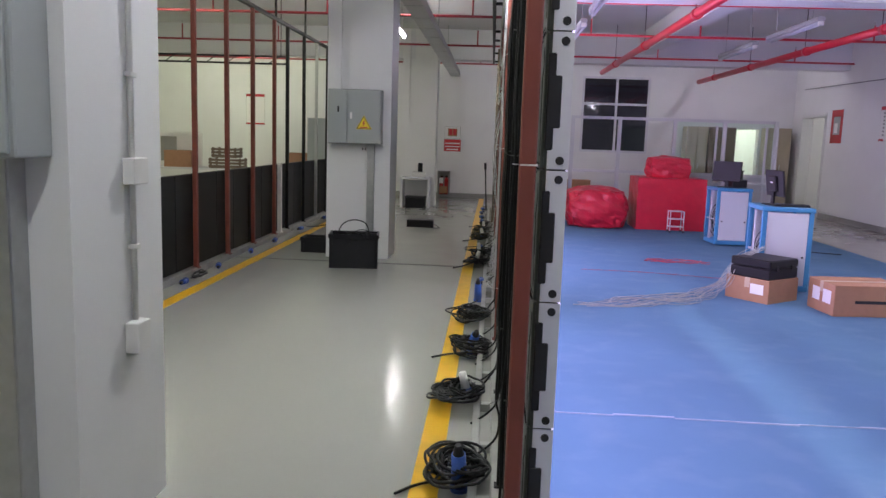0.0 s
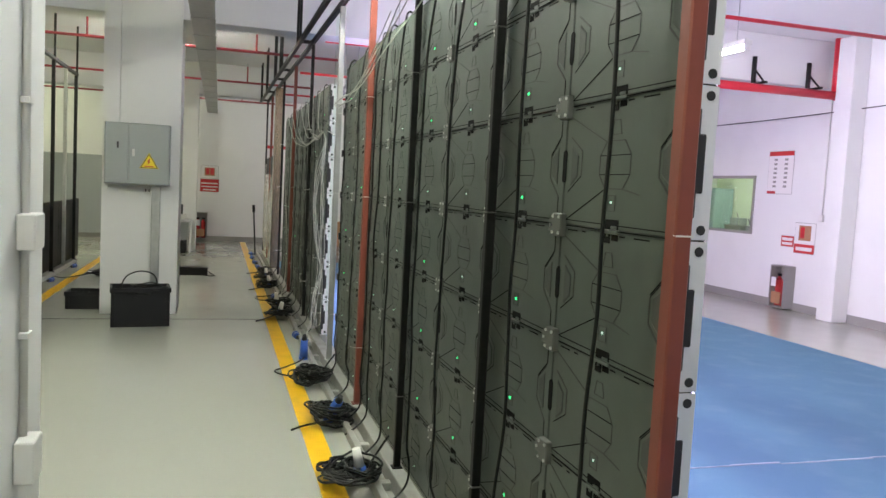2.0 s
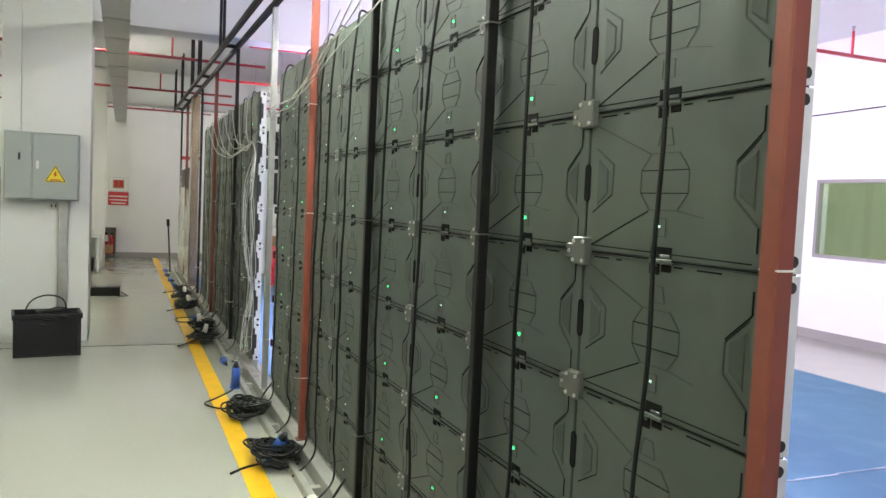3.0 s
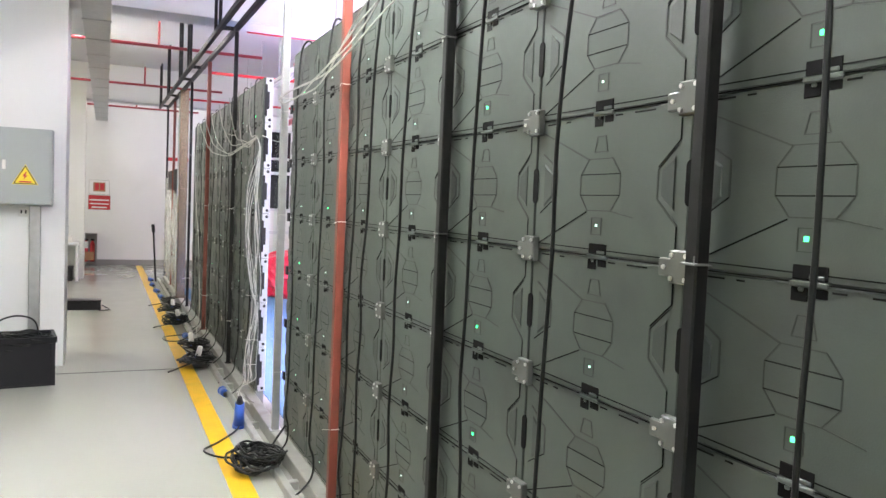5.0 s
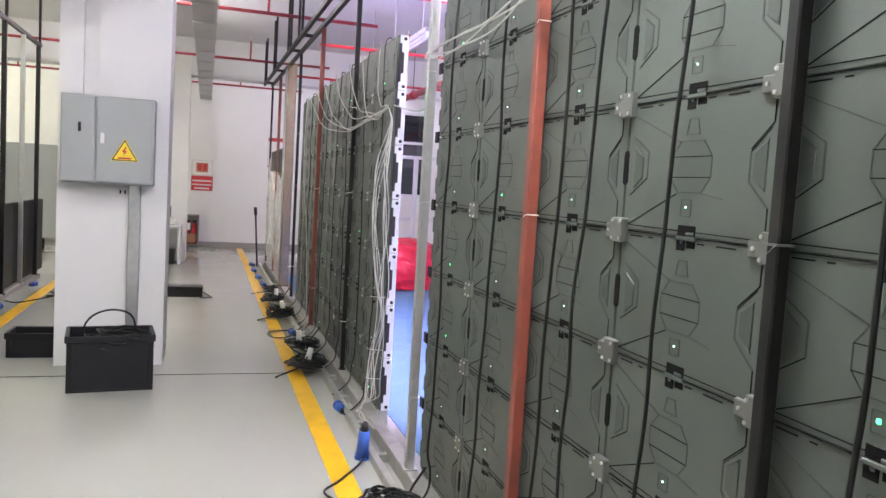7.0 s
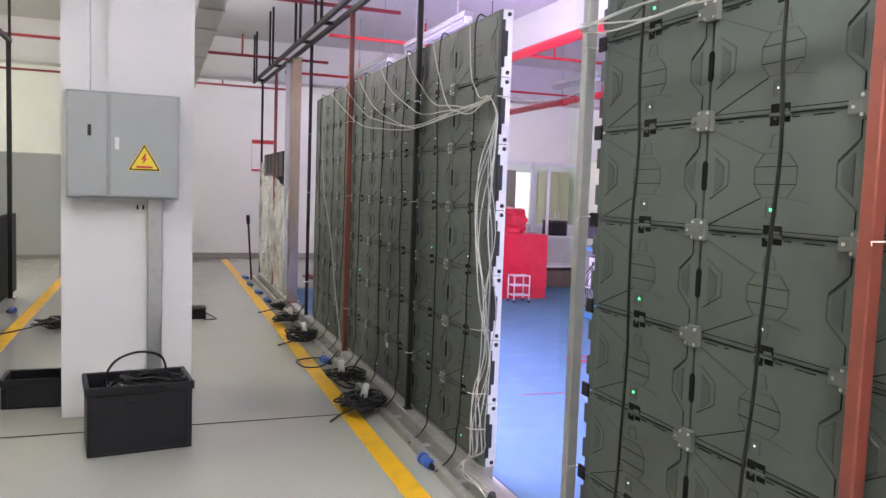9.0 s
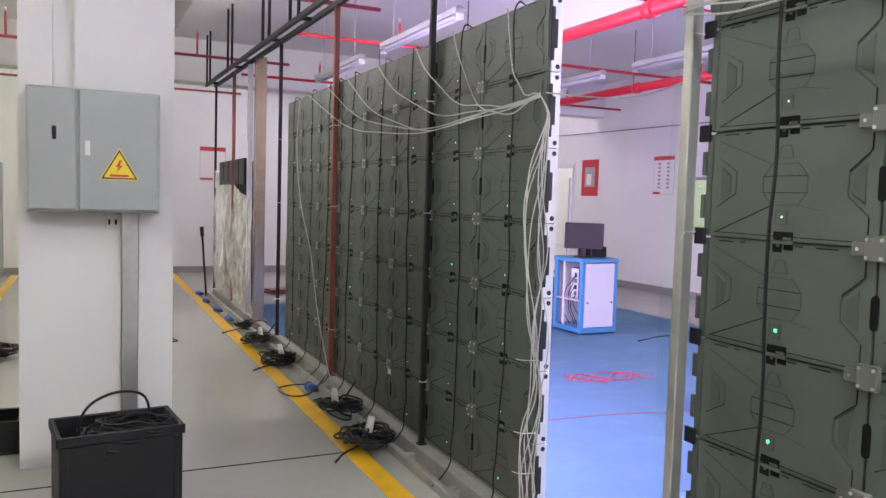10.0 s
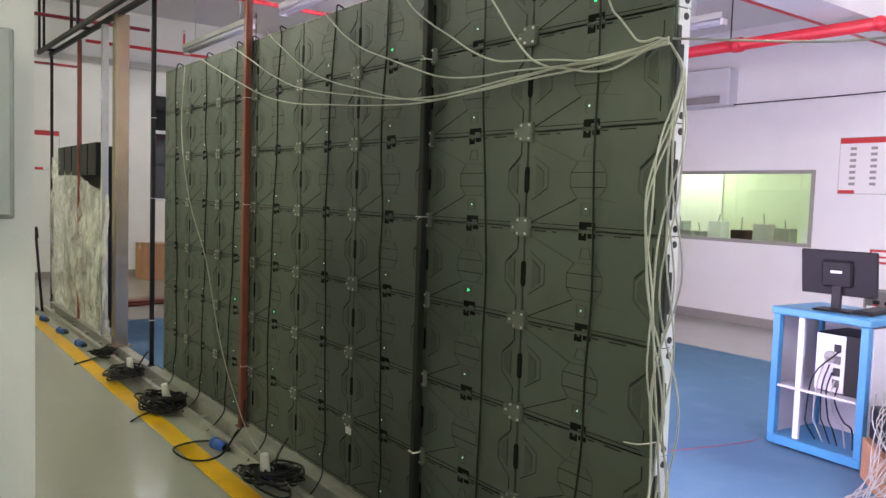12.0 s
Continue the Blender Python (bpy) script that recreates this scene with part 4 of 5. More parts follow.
for y, mm in ((6.2, REDPOST), (7.2, REDPOST), (8.25, REDPOST), (9.27, REDPOST), (10.28, REDPOST), (11.3, REDPOST), (12.02, BLACKPOST), (13.07, BLACKPOST), (14.0, GALV), (14.9, BLACKPOST)):
    post(-3.17, y, 0.05, mm, 3.17, "steel post of the low screen's frame", z0=0.07)
t = thing("partition_rail", "black steel rail on the partition posts", "rail")
part("rail", B(-3.195, -3.145, 4.0, 15.0, 3.17, 3.22, 0.004), BLACKPOST, t)
for y in (7.2, 9.27, 11.3, 13.07, 14.9):
    part("hanger", B(-3.185, -3.155, y + 0.06, y + 0.09, 3.22, CEIL), BLACKPOST, t)
post(-3.16, 11.56, 0.06, WHITEP, 1.1, "short white post in front of the low screen", z0=0.07)
for k, y in enumerate((7.6, 8.6, 9.8, 10.9, 12.4, 14.2)):
    blue_plug(-3.05, y, 20 * math.sin(k), 0.9)
coil(-3.0, 7.9, 0.0, 0.10, 3, "black cable coiled on the floor by the partition", seed=80)
for k in range(4):
    coil(-2.55 + 0.06 * k, 13.05, 0.0, 0.16, 4, "black cable heaped on the floor by the partition", [(-2.9, 12.8, 0.02), (-3.1, 12.9, 0.02)] if k == 0 else None, seed=81 + k)

# wire truss and things in the neighbouring hall
t = thing("ceiling_truss", "black light truss hung in the neighbouring hall", "truss")
bm = bmesh.new()
for z in (2.72, 2.84):
    rod(bm, (-8.6, 13.2, z), (-3.5, 13.2, z), 0.018, 6)
part("chord", bm, BLACKPOST, t)
for k in range(14):
    part("web", R((-8.5 + k * 0.36, 13.2, 2.72), (-8.32 + k * 0.36, 13.2, 2.84), 0.008, 5), BLACKPOST, t)
for x in (-8.4, -6.0, -3.6):
    part("hanger", R((x, 13.2, 2.84), (x, 13.2, CEIL), 0.008, 5), BLACKPOST, t)


def workbench(x, y, w, d, h, label, top=WFRAME, leg=BLACKPOST, rot=0):
    t = thing("workbench", label, "table", m=pose(x, y, 0, 0, 0, rot))
    part("tabletop", B(0, w, 0, d, h - 0.035, h, 0.006), top, t)
    for a in (0.02, w - 0.06):
        for b in (0.02, d - 0.06):
            part("leg", B(a, a + 0.04, b, b + 0.04, 0, h - 0.037, 0.003), leg, t)
    return t


workbench(-7.2, 15.6, 2.2, 0.8, 0.8, "long workbench with black legs in the neighbouring hall")
workbench(-5.4, 18.4, 1.6, 0.8, 0.8, "workbench with black legs by the wall")


def carton(m, w, d, h, label, tape=True, labels=0, open_top=False, marks=False):
    t = thing("cardboard_box", label, "cardboard box", "cardboard boxes", m=m)
    part("body", B(0, w, 0, d, 0, h, 0.004), CARD, t)
    if tape:
        part("tape", B(-0.001, w + 0.001, d / 2 - 0.03, d / 2 + 0.03, h - 0.10, h + 0.0015), TAPE, t)
    for k in range(labels):
        part("label", B(-0.002, 0.0, d * (0.12 + 0.42 * k), d * (0.42 + 0.40 * k), h * 0.35, h * 0.78), SIGNW, t, "white paper label")
    if marks:
        part("printed_mark", B(w * 0.28, w * 0.74, -0.0015, 0.0, h * 0.42, h * 0.52), SIGNK, t, "row of dark printed lettering")
    if open_top:
        fl = B(0, w, 0, d * 0.48, 0, 0.006)
        bmesh.ops.transform(fl, matrix=pose(0, d, h, 24, 0, 0) @ pose(0, -d * 0.48, 0), verts=fl.verts)
        part("flap", fl, CARD, t)
    return t


def slatted_crate(x, y, z, w, d, h):
    t = thing("slatted_crate", "dark brown slatted wooden crate on the workbench", "crate", "slatted crates", m=pose(x, y, z))
    for a in (0.0, w - 0.04):
        for b in (0.0, d - 0.04):
            part("corner_post", B(a, a + 0.04, b, b + 0.04, 0, h, 0.003), BROWNP, t)
    for k in range(3):
        z0 = 0.02 + k * (h - 0.06) / 2.4
        part("slat", B(-0.012, w + 0.012, -0.014, -0.001, z0, z0 + 0.05, 0.002), BROWNP, t)
        part("slat", B(w + 0.001, w + 0.014, 0.0, d, z0, z0 + 0.05, 0.002), BROWNP, t)
    part("base_board", B(0.041, w - 0.041, 0.0, d, 0.0, 0.015), BROWNP, t)


for x, z, w in ((-5.80, 0.80, 0.66), (-5.74, 1.018, 0.50)):
    slatted_crate(x, 15.72, z, w, 0.40, 0.215)
carton(pose(-6.75, 15.7, 0.80, 0, 0, 6), 0.55, 0.45, 0.34, "brown cardboard box on the workbench")
carton(pose(-4.9, 18.5, 0.80, 0, 0, 8), 0.5, 0.4, 0.30, "brown cardboard box on the workbench")
t = thing("picture_board", "pale printed board standing on the workbench", "board")
part("board", B(-7.15, -6.15, 16.25, 16.28, 0.80, 1.5, 0.004), SIGNW, t)
part("print", B(-7.05, -6.70, 16.243, 16.248, 0.9, 1.42), SKIRT, t)
t = thing("display_board", "grey green display board on low stands", "board")
part("body", B(-4.3, -2.82, 18.0, 18.06, 0.31, 1.94, 0.01), BOXGREY, t)
for x in (-4.2, -2.92):
    part("stand", B(x - 0.03, x + 0.03, 17.9, 18.2, 0.0, 0.309), SKIRT, t)


# ---- ceiling services ----
def tray():
    t = thing("cable_tray", "galvanised cable tray hung over the aisle", "cable tray")
    y = -1.0
    while y < 21.0:
        bm = bmesh.new()
        box(bm, -1.14, -0.90, y + 0.004, y + 0.99, 3.20, 3.206)
        box(bm, -1.14, -1.134, y + 0.004, y + 0.99, 3.207, 3.33)
        box(bm, -0.906, -0.90, y + 0.004, y + 0.99, 3.207, 3.33)
        box(bm, -1.15, -0.89, y - 0.03, y + 0.03, 3.192, 3.199)
        part("tray_section", bm, GALV, t)
        y += 1.0
    for y in (1, 4, 7, 11, 14, 17, 20):
        part("hanger", R((-1.02, y + 0.2, 3.2), (-1.02, y + 0.2, CEIL), 0.006, 6), GALV, t)


tray()


def pipe(name, pts, r, label, material=REDPIPE, clamps=()):
    t = thing(name, label, "pipe", "red fire pipes")
    bm = bmesh.new()
    for a, b in zip(pts, pts[1:]):
        rod(bm, a, b, r, 14)
    part("pipe_run", bm, material, t)
    for p in pts[1:-1]:
        bm = bmesh.new()
        bmesh.ops.create_uvsphere(bm, u_segments=14, v_segments=8, radius=r * 1.18, matrix=Matrix.Translation(p))
        part("elbow", bm, material, t)
    for (c, axis) in clamps:
        bm = bmesh.new()
        dv = Vector((0, 1, 0)) if axis == "y" else Vector((1, 0, 0))
        rod(bm, Vector(c) - dv * 0.05, Vector(c) + dv * 0.05, r * 1.28, 14)
        part("coupling", bm, material, t)
        part("hanger", R((c[0], c[1] + 0.08, c[2]), (c[0], c[1] + 0.08, CEIL), 0.006, 6), BLACKPOST, t)
    return t


pipe("sprinkler_main", [(2.5, 4.0, 3.2), (2.5, 18.5, 3.2)], 0.057, "thick red sprinkler main under the ceiling", clamps=[((2.5, y, 3.2), "y") for y in (6, 10.1, 13.4, 16.5)])
pipe("sprinkler_main", [(5.2, 20.4, 3.2), (5.2, 9.65, 3.2), (7.55, 9.65, 3.2), (7.55, 9.65, CEIL)], 0.057, "red sprinkler main turning towards the wall", clamps=[((5.2, y, 3.2), "y") for y in (11.0, 13.6, 16.4, 19)])
for y, z, x0, x1 in ((10.3, 3.28, 0.4, 7.4), (13.45, 3.30, 0.4, 7.4), (16.8, 3.3, 0.4, 7.4), (7.0, 3.3, 0.4, 7.6)):
    pipe("sprinkler_branch", [(x0, y, z + 0.06), (x1, y, z + 0.06)], 0.02, "thin red sprinkler branch pipe")
    for x in (1.6, 3.4, 6.2):
        t = thing("sprinkler_drop", "red sprinkler riser with brass head", "sprinkler", "sprinklers")
        part("riser", R((x, y, z + 0.06), (x, y, z + 0.32), 0.014, 8), REDPIPE, t)
        part("head", R((x, y, z + 0.32), (x, y, z + 0.37), 0.012, 8, 0.02), BOLT, t)
for y in (12.2, 15.9, 19.6):
    pipe("sprinkler_branch", [(-8.8, y, 3.42), (0.9, y, 3.42)], 0.02, "thin dark red sprinkler branch over the aisle", REDDARK)
    for x in (-6.4, -4.4, -2.6, -0.35):
        t = thing("sprinkler_drop", "red sprinkler riser with brass head", "sprinkler", "sprinklers")
        part("riser", R((x, y, 3.42), (x, y, 3.72), 0.014, 8), REDDARK, t)
        part("head", R((x, y, 3.72), (x, y, 3.77), 0.012, 8, 0.02), BOLT, t)
# pipe supports on the beam
for x in (6.31, 7.23):
    t = thing("pipe_bracket", "black steel angle bracket on the ceiling beam", "bracket", "pipe brackets")
    part("upright", B(x - 0.025, x + 0.025, 9.815, 9.862, 3.30, 3.66, 0.003), BLACKPOST, t)
    part("arm", B(x - 0.02, x + 0.02, 9.56, 9.813, 3.262, 3.292, 0.003), BLACKPOST, t)
    part("brace", R((x, 9.62, 3.29), (x, 9.82, 3.48), 0.013, 6), BLACKPOST, t)
t = thing("wall_conduit", "white plastic conduit running down the wall to a switch", "conduit")
part("pipe", R((7.765, 9.93, 1.50), (7.765, 9.93, 3.30), 0.012, 8), WHITEP, t)
part("switch_box", B(7.74, 7.778, 9.89, 9.97, 1.40, 1.50, 0.005), WHITEP, t)
cable("ceiling_wire", [(7.70, 7.0, 3.05), (7.70, 11.0, 2.98), (7.70, 15.0, 3.0), (7.70, 20.0, 3.05)], 0.008, CABLE, "dark cable strung along the wall")


t = thing("wall_unit", "light grey ventilation unit hung on the wall", "ventilation unit")
part("unit_body", B(7.56, 7.776, 12.62, 13.98, 2.96, 3.48, 0.02, 2), RACKW, t)
part("unit_grille", B(7.545, 7.558, 12.75, 13.85, 3.00, 3.10, 0.004), SKIRT, t)

# ---- signs and posters ----
def wall_sign(name, label, category, m, w, h, base, bands):
    """A flat sign in its own frame: x across, z up, facing -y."""
    t = thing(name, label, category, "wall signs", m=m)
    part("sheet", B(0, w, -0.004, 0, 0, h), base, t)
    part("border", B(-0.006, w + 0.006, -0.0015, 0.0, -0.006, h + 0.006), SKIRT, t)
    for k, (a, b, c, d, mm) in enumerate(bands):
        part("print", B(a * w, b * w, -0.0062 - 0.0003 * (k % 3), -0.0042, c * h, d * h), mm, t)
    return t


def glyphs(x0, x1, z0, z1, rows, cols, mm, seed):
    g = random.Random(seed)
    out = []
    for r in range(rows):
        for c in range(cols):
            cx, cz = x0 + (x1 - x0) * (c + 0.5) / cols, z0 + (z1 - z0) * (r + 0.5) / rows
            wx, wz = (x1 - x0) / cols * 0.24, (z1 - z0) / rows * 0.24
            out.append((cx - wx, cx + wx, cz - wz, cz + wz, mm))
    return out


EASTM = lambda y, z: pose(RIGHT_X - 0.002, y, z, 0, 0, -90)   # the sheet runs towards -y
poster = [(0, 1, 0.90, 1, SIGNR), (0, 0.35, 0, 0.06, SIGNR)] + glyphs(0.15, 0.42, 0.12, 0.86, 7, 1, SKIRT, 1) + glyphs(0.58, 0.85, 0.12, 0.86, 7, 1, SKIRT, 2)
wall_sign("wall_poster", "white wall poster with red header and black characters", "poster", EASTM(11.18, 1.80), 0.56, 0.67, SIGNW, poster)
wall_sign("wall_poster", "white wall poster with red header and black characters", "poster", EASTM(16.22, 1.80), 0.54, 0.68, SIGNW, poster)
wall_sign("wall_poster", "red wall poster with grey picture", "poster", EASTM(18.48, 1.75), 0.57, 0.74, SIGNR, [(0.2, 0.8, 0.25, 0.8, BOXGREY), (0.3, 0.6, 0.3, 0.6, SIGNW)])
fire = [(0, 1, 0, 0.30, SIGNR), (0.2, 0.8, 0.42, 0.92, CARD), (0.28, 0.48, 0.50, 0.86, SIGNR), (0.54, 0.74, 0.50, 0.86, SIGNR), (0.1, 0.9, 0.08, 0.2, SIGNW)]
wall_sign("fire_sign", "white and red fire equipment notice", "notice", EASTM(10.46, 0.90), 0.42, 0.46, SIGNW, fire)
wall_sign("fire_sign", "small red and white notice", "notice", EASTM(10.75, 0.98), 0.27, 0.16, SIGNR, [(0.08, 0.92, 0.55, 0.85, SIGNW), (0.08, 0.92, 0.15, 0.4, SIGNW)])
NM = lambda x, z: pose(x, FAR_Y - 0.002, z)
wall_sign("fire_sign", "white and red fire equipment notice", "notice", NM(-1.25, 1.57), 0.41, 0.31, SIGNW, [(0.2, 0.8, 0.2, 0.85, CARD), (0.28, 0.48, 0.3, 0.8, SIGNR), (0.54, 0.74, 0.3, 0.8, SIGNR)])
wall_sign("fire_sign", "red printed fire notice", "notice", NM(-1.26, 1.235), 0.44, 0.31, SIGNR, [(0.05, 0.95, 0.62, 0.72, SIGNW), (0.05, 0.95, 0.36, 0.44, SIGNW), (0.15, 0.85, 0.1, 0.2, SIGNW)])
wall_sign("wall_poster", "white wall poster with red header", "poster", NM(0.342, 1.835), 0.483, 0.645, SIGNW, [(0, 1, 0.88, 1, SIGNR), (0, 0.5, 0, 0.06, SIGNR)])
wall_sign("wall_poster", "white wall poster with red bands", "poster", NM(-6.65, 1.78), 0.50, 0.80, SIGNW, [(0, 1, 0.92, 1, SIGNR), (0, 1, 0, 0.05, SIGNR)])


def extinguisher_box(m, label):
    t = thing("extinguisher_cabinet", label, "fire extinguisher box", "fire extinguisher boxes", m=m)
    bm = bmesh.new()
    w, h, d = 0.32, 0.66, 0.2
    box(bm, 0, w, -0.01, 0, 0, h), box(bm, 0, 0.02, -d, -0.011, 0, h), box(bm, w - 0.02, w, -d, -0.011, 0, h), box(bm, 0.021, w - 0.021, -d, -0.011, h - 0.02, h), box(bm, 0.021, w - 0.021, -d, -0.011, 0, 0.02)
    part("case", bm, SKIRT, t)
    for x in (0.095, 0.225):
        b = part("extinguisher", R((x, -0.1, 0.03), (x, -0.1, 0.42), 0.05, 14), SIGNR, t, "red fire extinguisher")
        part("neck", R((x, -0.1, 0.42), (x, -0.1, 0.49), 0.05, 14, 0.015), SIGNR, b)
        part("valve", B(x - 0.03, x + 0.04, -0.115, -0.085, 0.49, 0.53, 0.004), SCREENK, b)
    part("notice", B(0.06, w - 0.06, -d - 0.004, -d - 0.001, h * 0.10, h * 0.38), CARD, t, "brown printed card")
    part("notice", B(0.04, w * 0.45, -d - 0.004, -d - 0.001, h * 0.50, h * 0.72), SIGNW, t, "white tag")


extinguisher_box(EASTM(10.70, 0.02), "white fire extinguisher box against the wall")
extinguisher_box(NM(-1.39, 0.05), "white fire extinguisher box against the wall")


# ---- the hall in front of the screens ----
def rack(m, w, d, h, label, gutted=True):
    """A low equipment rack: the door faces -y, the open side -x."""
    t = thing("equipment_rack", label, "rack cabinet", "blue racks", m=m)
    f = 0.05
    part("base_frame", B(0, w, 0, d, 0.03, 0.09, 0.006), RACKB, t)
    tp = part("top", B(-0.01, w + 0.01, -0.01, d + 0.01, h - 0.05, h, 0.008), RACKB, t)
    for a in (0, w - f):
        for b in (0, d - f):
            part("corner_post", B(a, a + f, b, b + f, 0.091, h - 0.051, 0.004), RACKB, t)
    dr = part("door", B(f + 0.004, w - f - 0.004, -0.006, 0.016, 0.10, h - 0.06, 0.004), RACKW, t, "pale grey door")
    for x in (0.09, w - 0.09):
        part("lock", B(x - 0.012, x + 0.012, -0.014, -0.007, h * 0.42, h * 0.42 + 0.02, 0.002), SCREENK, dr)
    part("side_panel", B(w - 0.02, w - 0.008, f + 0.002, d - f - 0.002, 0.091, h - 0.051), RACKW, t)
    part("back_panel", B(f + 0.002, w - f - 0.002, d - 0.02, d - 0.01, 0.091, h - 0.051), RACKW, t)
    part("shelf", B(0.01, w - 0.03, 0.06, d - 0.03, h * 0.44, h * 0.44 + 0.015), RACKW, t)
    part("mounting_strip", B(0.03, 0.05, d * 0.68, d * 0.74, 0.092, h - 0.052), WFRAME, t)
    pc = part("computer", B(0.10, w - 0.10, 0.10, d * 0.60, h * 0.44 + 0.017, h * 0.86, 0.006), SCREENK, t, "black computer case")
    part("rear_plate", B(0.092, 0.099, 0.19, d * 0.60 - 0.003, h * 0.44 + 0.025, h * 0.85), WFRAME, pc, "metal back plate with ports")
    for k in range(4):
        part("port_block", B(0.084, 0.0915, 0.215, 0.26, h * 0.50 + k * 0.075, h * 0.50 + k * 0.075 + 0.05, 0.002), RUBBER if k % 2 else CLAMP, pc)
    part("fan_grille", R((0.084, 0.285, h * 0.70), (0.0915, 0.285, h * 0.70), 0.04, 16), SKIRT, pc)
    for k in range(6):
        g = random.Random(k + int(w * 1000))
        pts = [(0.08, 0.22 + 0.02 * k % 0.1, h * (0.5 + 0.05 * k)), (0.03, 0.2 + 0.03 * k, h * (0.42 + 0.03 * k)), (0.05, 0.15 + 0.05 * k, h * 0.3), (0.06, 0.1 + 0.06 * k, 0.2 + 0.05 * g.random()), (0.12, 0.12 + 0.05 * k, 0.10)]
        part("cable_loom", sweep(bmesh.new(), smooth_line(pts, 5), 0.005, 5), (CABLE, WCABLE, CABLE)[k % 3], t)
    return t


R2 = pose(3.00, 8.59, 0, 0, 0, -5)
R1 = pose(3.63, 12.50, 0, 0, 0, 2)
rack(R2, 0.53, 0.64, 0.945, "blue steel equipment rack with computer inside, open side")
rack(R1, 0.54, 0.56, 0.93, "blue steel equipment rack with monitor on top")


def monitor(m, w, h, label, tilt=8):
    t = thing("monitor", label, "computer monitor", "monitors", m=m)
    bm = B(-w / 2, w / 2, -0.012, 0.012, 0, h, 0.006)
    bmesh.ops.transform(bm, matrix=pose(0, 0, 0.10, -tilt), verts=bm.verts)
    p = part("panel", bm, SCREENK, t)
    bm = B(-w * 0.2, w * 0.2, 0.012, 0.04, h * 0.2, h * 0.8, 0.012)
    bmesh.ops.transform(bm, matrix=pose(0, 0, 0.10, -tilt), verts=bm.verts)
    part("rear_bulge", bm, SCREENK, p)
    bm = B(-0.035, 0.035, 0.041, 0.043, h * 0.52, h * 0.58)
    bmesh.ops.transform(bm, matrix=pose(0, 0, 0.10, -tilt), verts=bm.verts)
    part("badge", bm, SIGNW, p, "small pale badge")
    part("stand_neck", B(-0.03, 0.03, 0.02, 0.045, 0.012, 0.2, 0.004), SCREENK, t)
    part("stand_base", B(-0.12, 0.12, -0.05, 0.11, 0.0, 0.012, 0.005), SCREENK, t)
    return t


monitor(R2 @ pose(0.20, 0.32, 0.946, 0, 0, 98), 0.47, 0.29, "black computer monitor on the blue rack, seen from behind")
monitor(R1 @ pose(0.19, 0.24, 0.931, 0, 0, 318), 0.47, 0.32, "dark red-brown monitor on the blue rack", 6)
t = thing("keyboard", "black keyboard on the blue rack", "keyboard", m=R2 @ pose(0.14, 0.06, 0.947, 0, 0, 8))
part("keyboard_base", B(0, 0.38, 0, 0.13, 0, 0.018, 0.004), SCREENK, t)
part("keys", B(0.01, 0.37, 0.012, 0.118, 0.0185, 0.025, 0.002), RUBBER, t)
t = thing("instrument_case", "black instrument case on the blue rack", "case", m=R1 @ pose(0.28, 0.20, 0.931, 0, 0, 0))
part("case_body", B(0, 0.24, 0, 0.28, 0, 0.13, 0.01), SCREENK, t)
part("case_handle", B(0.06, 0.18, -0.015, -0.001, 0.06, 0.085, 0.004), SCREENK, t)

CB = pose(2.87, 7.86, 0, 0, 0, 38)
carton(CB @ pose(0, 0, 0.006), 0.52, 0.50, 0.24, "brown cardboard box with pale tape on the carpet", labels=1)
t = thing("flight_case", "black moulded case on the cardboard box", "case", m=CB @ pose(0.01, 0.01, 0.247))
part("lower_shell", B(0, 0.50, 0, 0.46, 0, 0.11, 0.012), SCREENK, t)
part("lid", B(0, 0.50, 0, 0.46, 0.114, 0.20, 0.012), SCREENK, t)
for x in (0.1, 0.36):
    part("catch", B(x, x + 0.05, -0.012, -0.001, 0.09, 0.14, 0.003), RUBBER, t)
carton(pose(3.33, 7.44, 0.006, 0, 0, 6), 0.74, 0.48, 0.30, "brown cardboard box with white labels and dark lettering", labels=2, marks=True, open_top=True)

# pale cables from the boxes across the carpet
for k in range(18):
    g = random.Random(500 + k)
    dx = g.uniform(-0.05, 0.25)
    pts = [(2.92 + dx * 0.5, 8.30 + 0.2 * g.random(), 0.50 + 0.03 * g.random()), (2.66 + 0.1 * g.random(), 8.30 + g.uniform(-0.1, 0.1), 0.40), (2.50 + 0.1 * g.random(), 8.25 + g.uniform(-0.15, 0.1), 0.16), (2.32 + g.uniform(-0.1, 0.1), 8.2 + g.uniform(-0.2, 0.2), 0.03), (1.95 + g.uniform(-0.2, 0.2), 7.95 + g.uniform(-0.3, 0.25), 0.012 + 0.03 * g.random()), (1.6 + g.uniform(-0.25, 0.25), 7.75 + g.uniform(-0.25, 0.25), 0.012), (1.25 + g.uniform(-0.15, 0.2), 7.6 + g.uniform(-0.2, 0.2), 0.012)] + ([(0.85 + g.uniform(-0.1, 0.2), 7.5 + g.uniform(-0.15, 0.15), 0.012)] if k % 3 == 0 else [])
    cable("data_cable", pts, 0.003, WCABLE, "pale data cable tangled on the carpet", n=5, seg=5, group="pale cables on the carpet")
for k in range(5):
    g = random.Random(700 + k)
    pts = [(2.2 + 0.16 * j + g.uniform(-0.05, 0.05), 10.6 + 0.16 * math.sin(j * 1.5 + k * 2) + g.uniform(-0.05, 0.05), 0.012) for j in range(6)]
    cable("red_cable", pts, 0.0035, REDPIPE, "red cable lying loose on the carpet", n=5, seg=5, group="red cables on the carpet")
cable("red_cable", [(1.2, 9.6, 0.01), (2.0, 9.55, 0.01), (2.8, 9.35, 0.01), (3.1, 9.3, 0.01)], 0.002, REDPIPE, "thin red cable across the carpet")
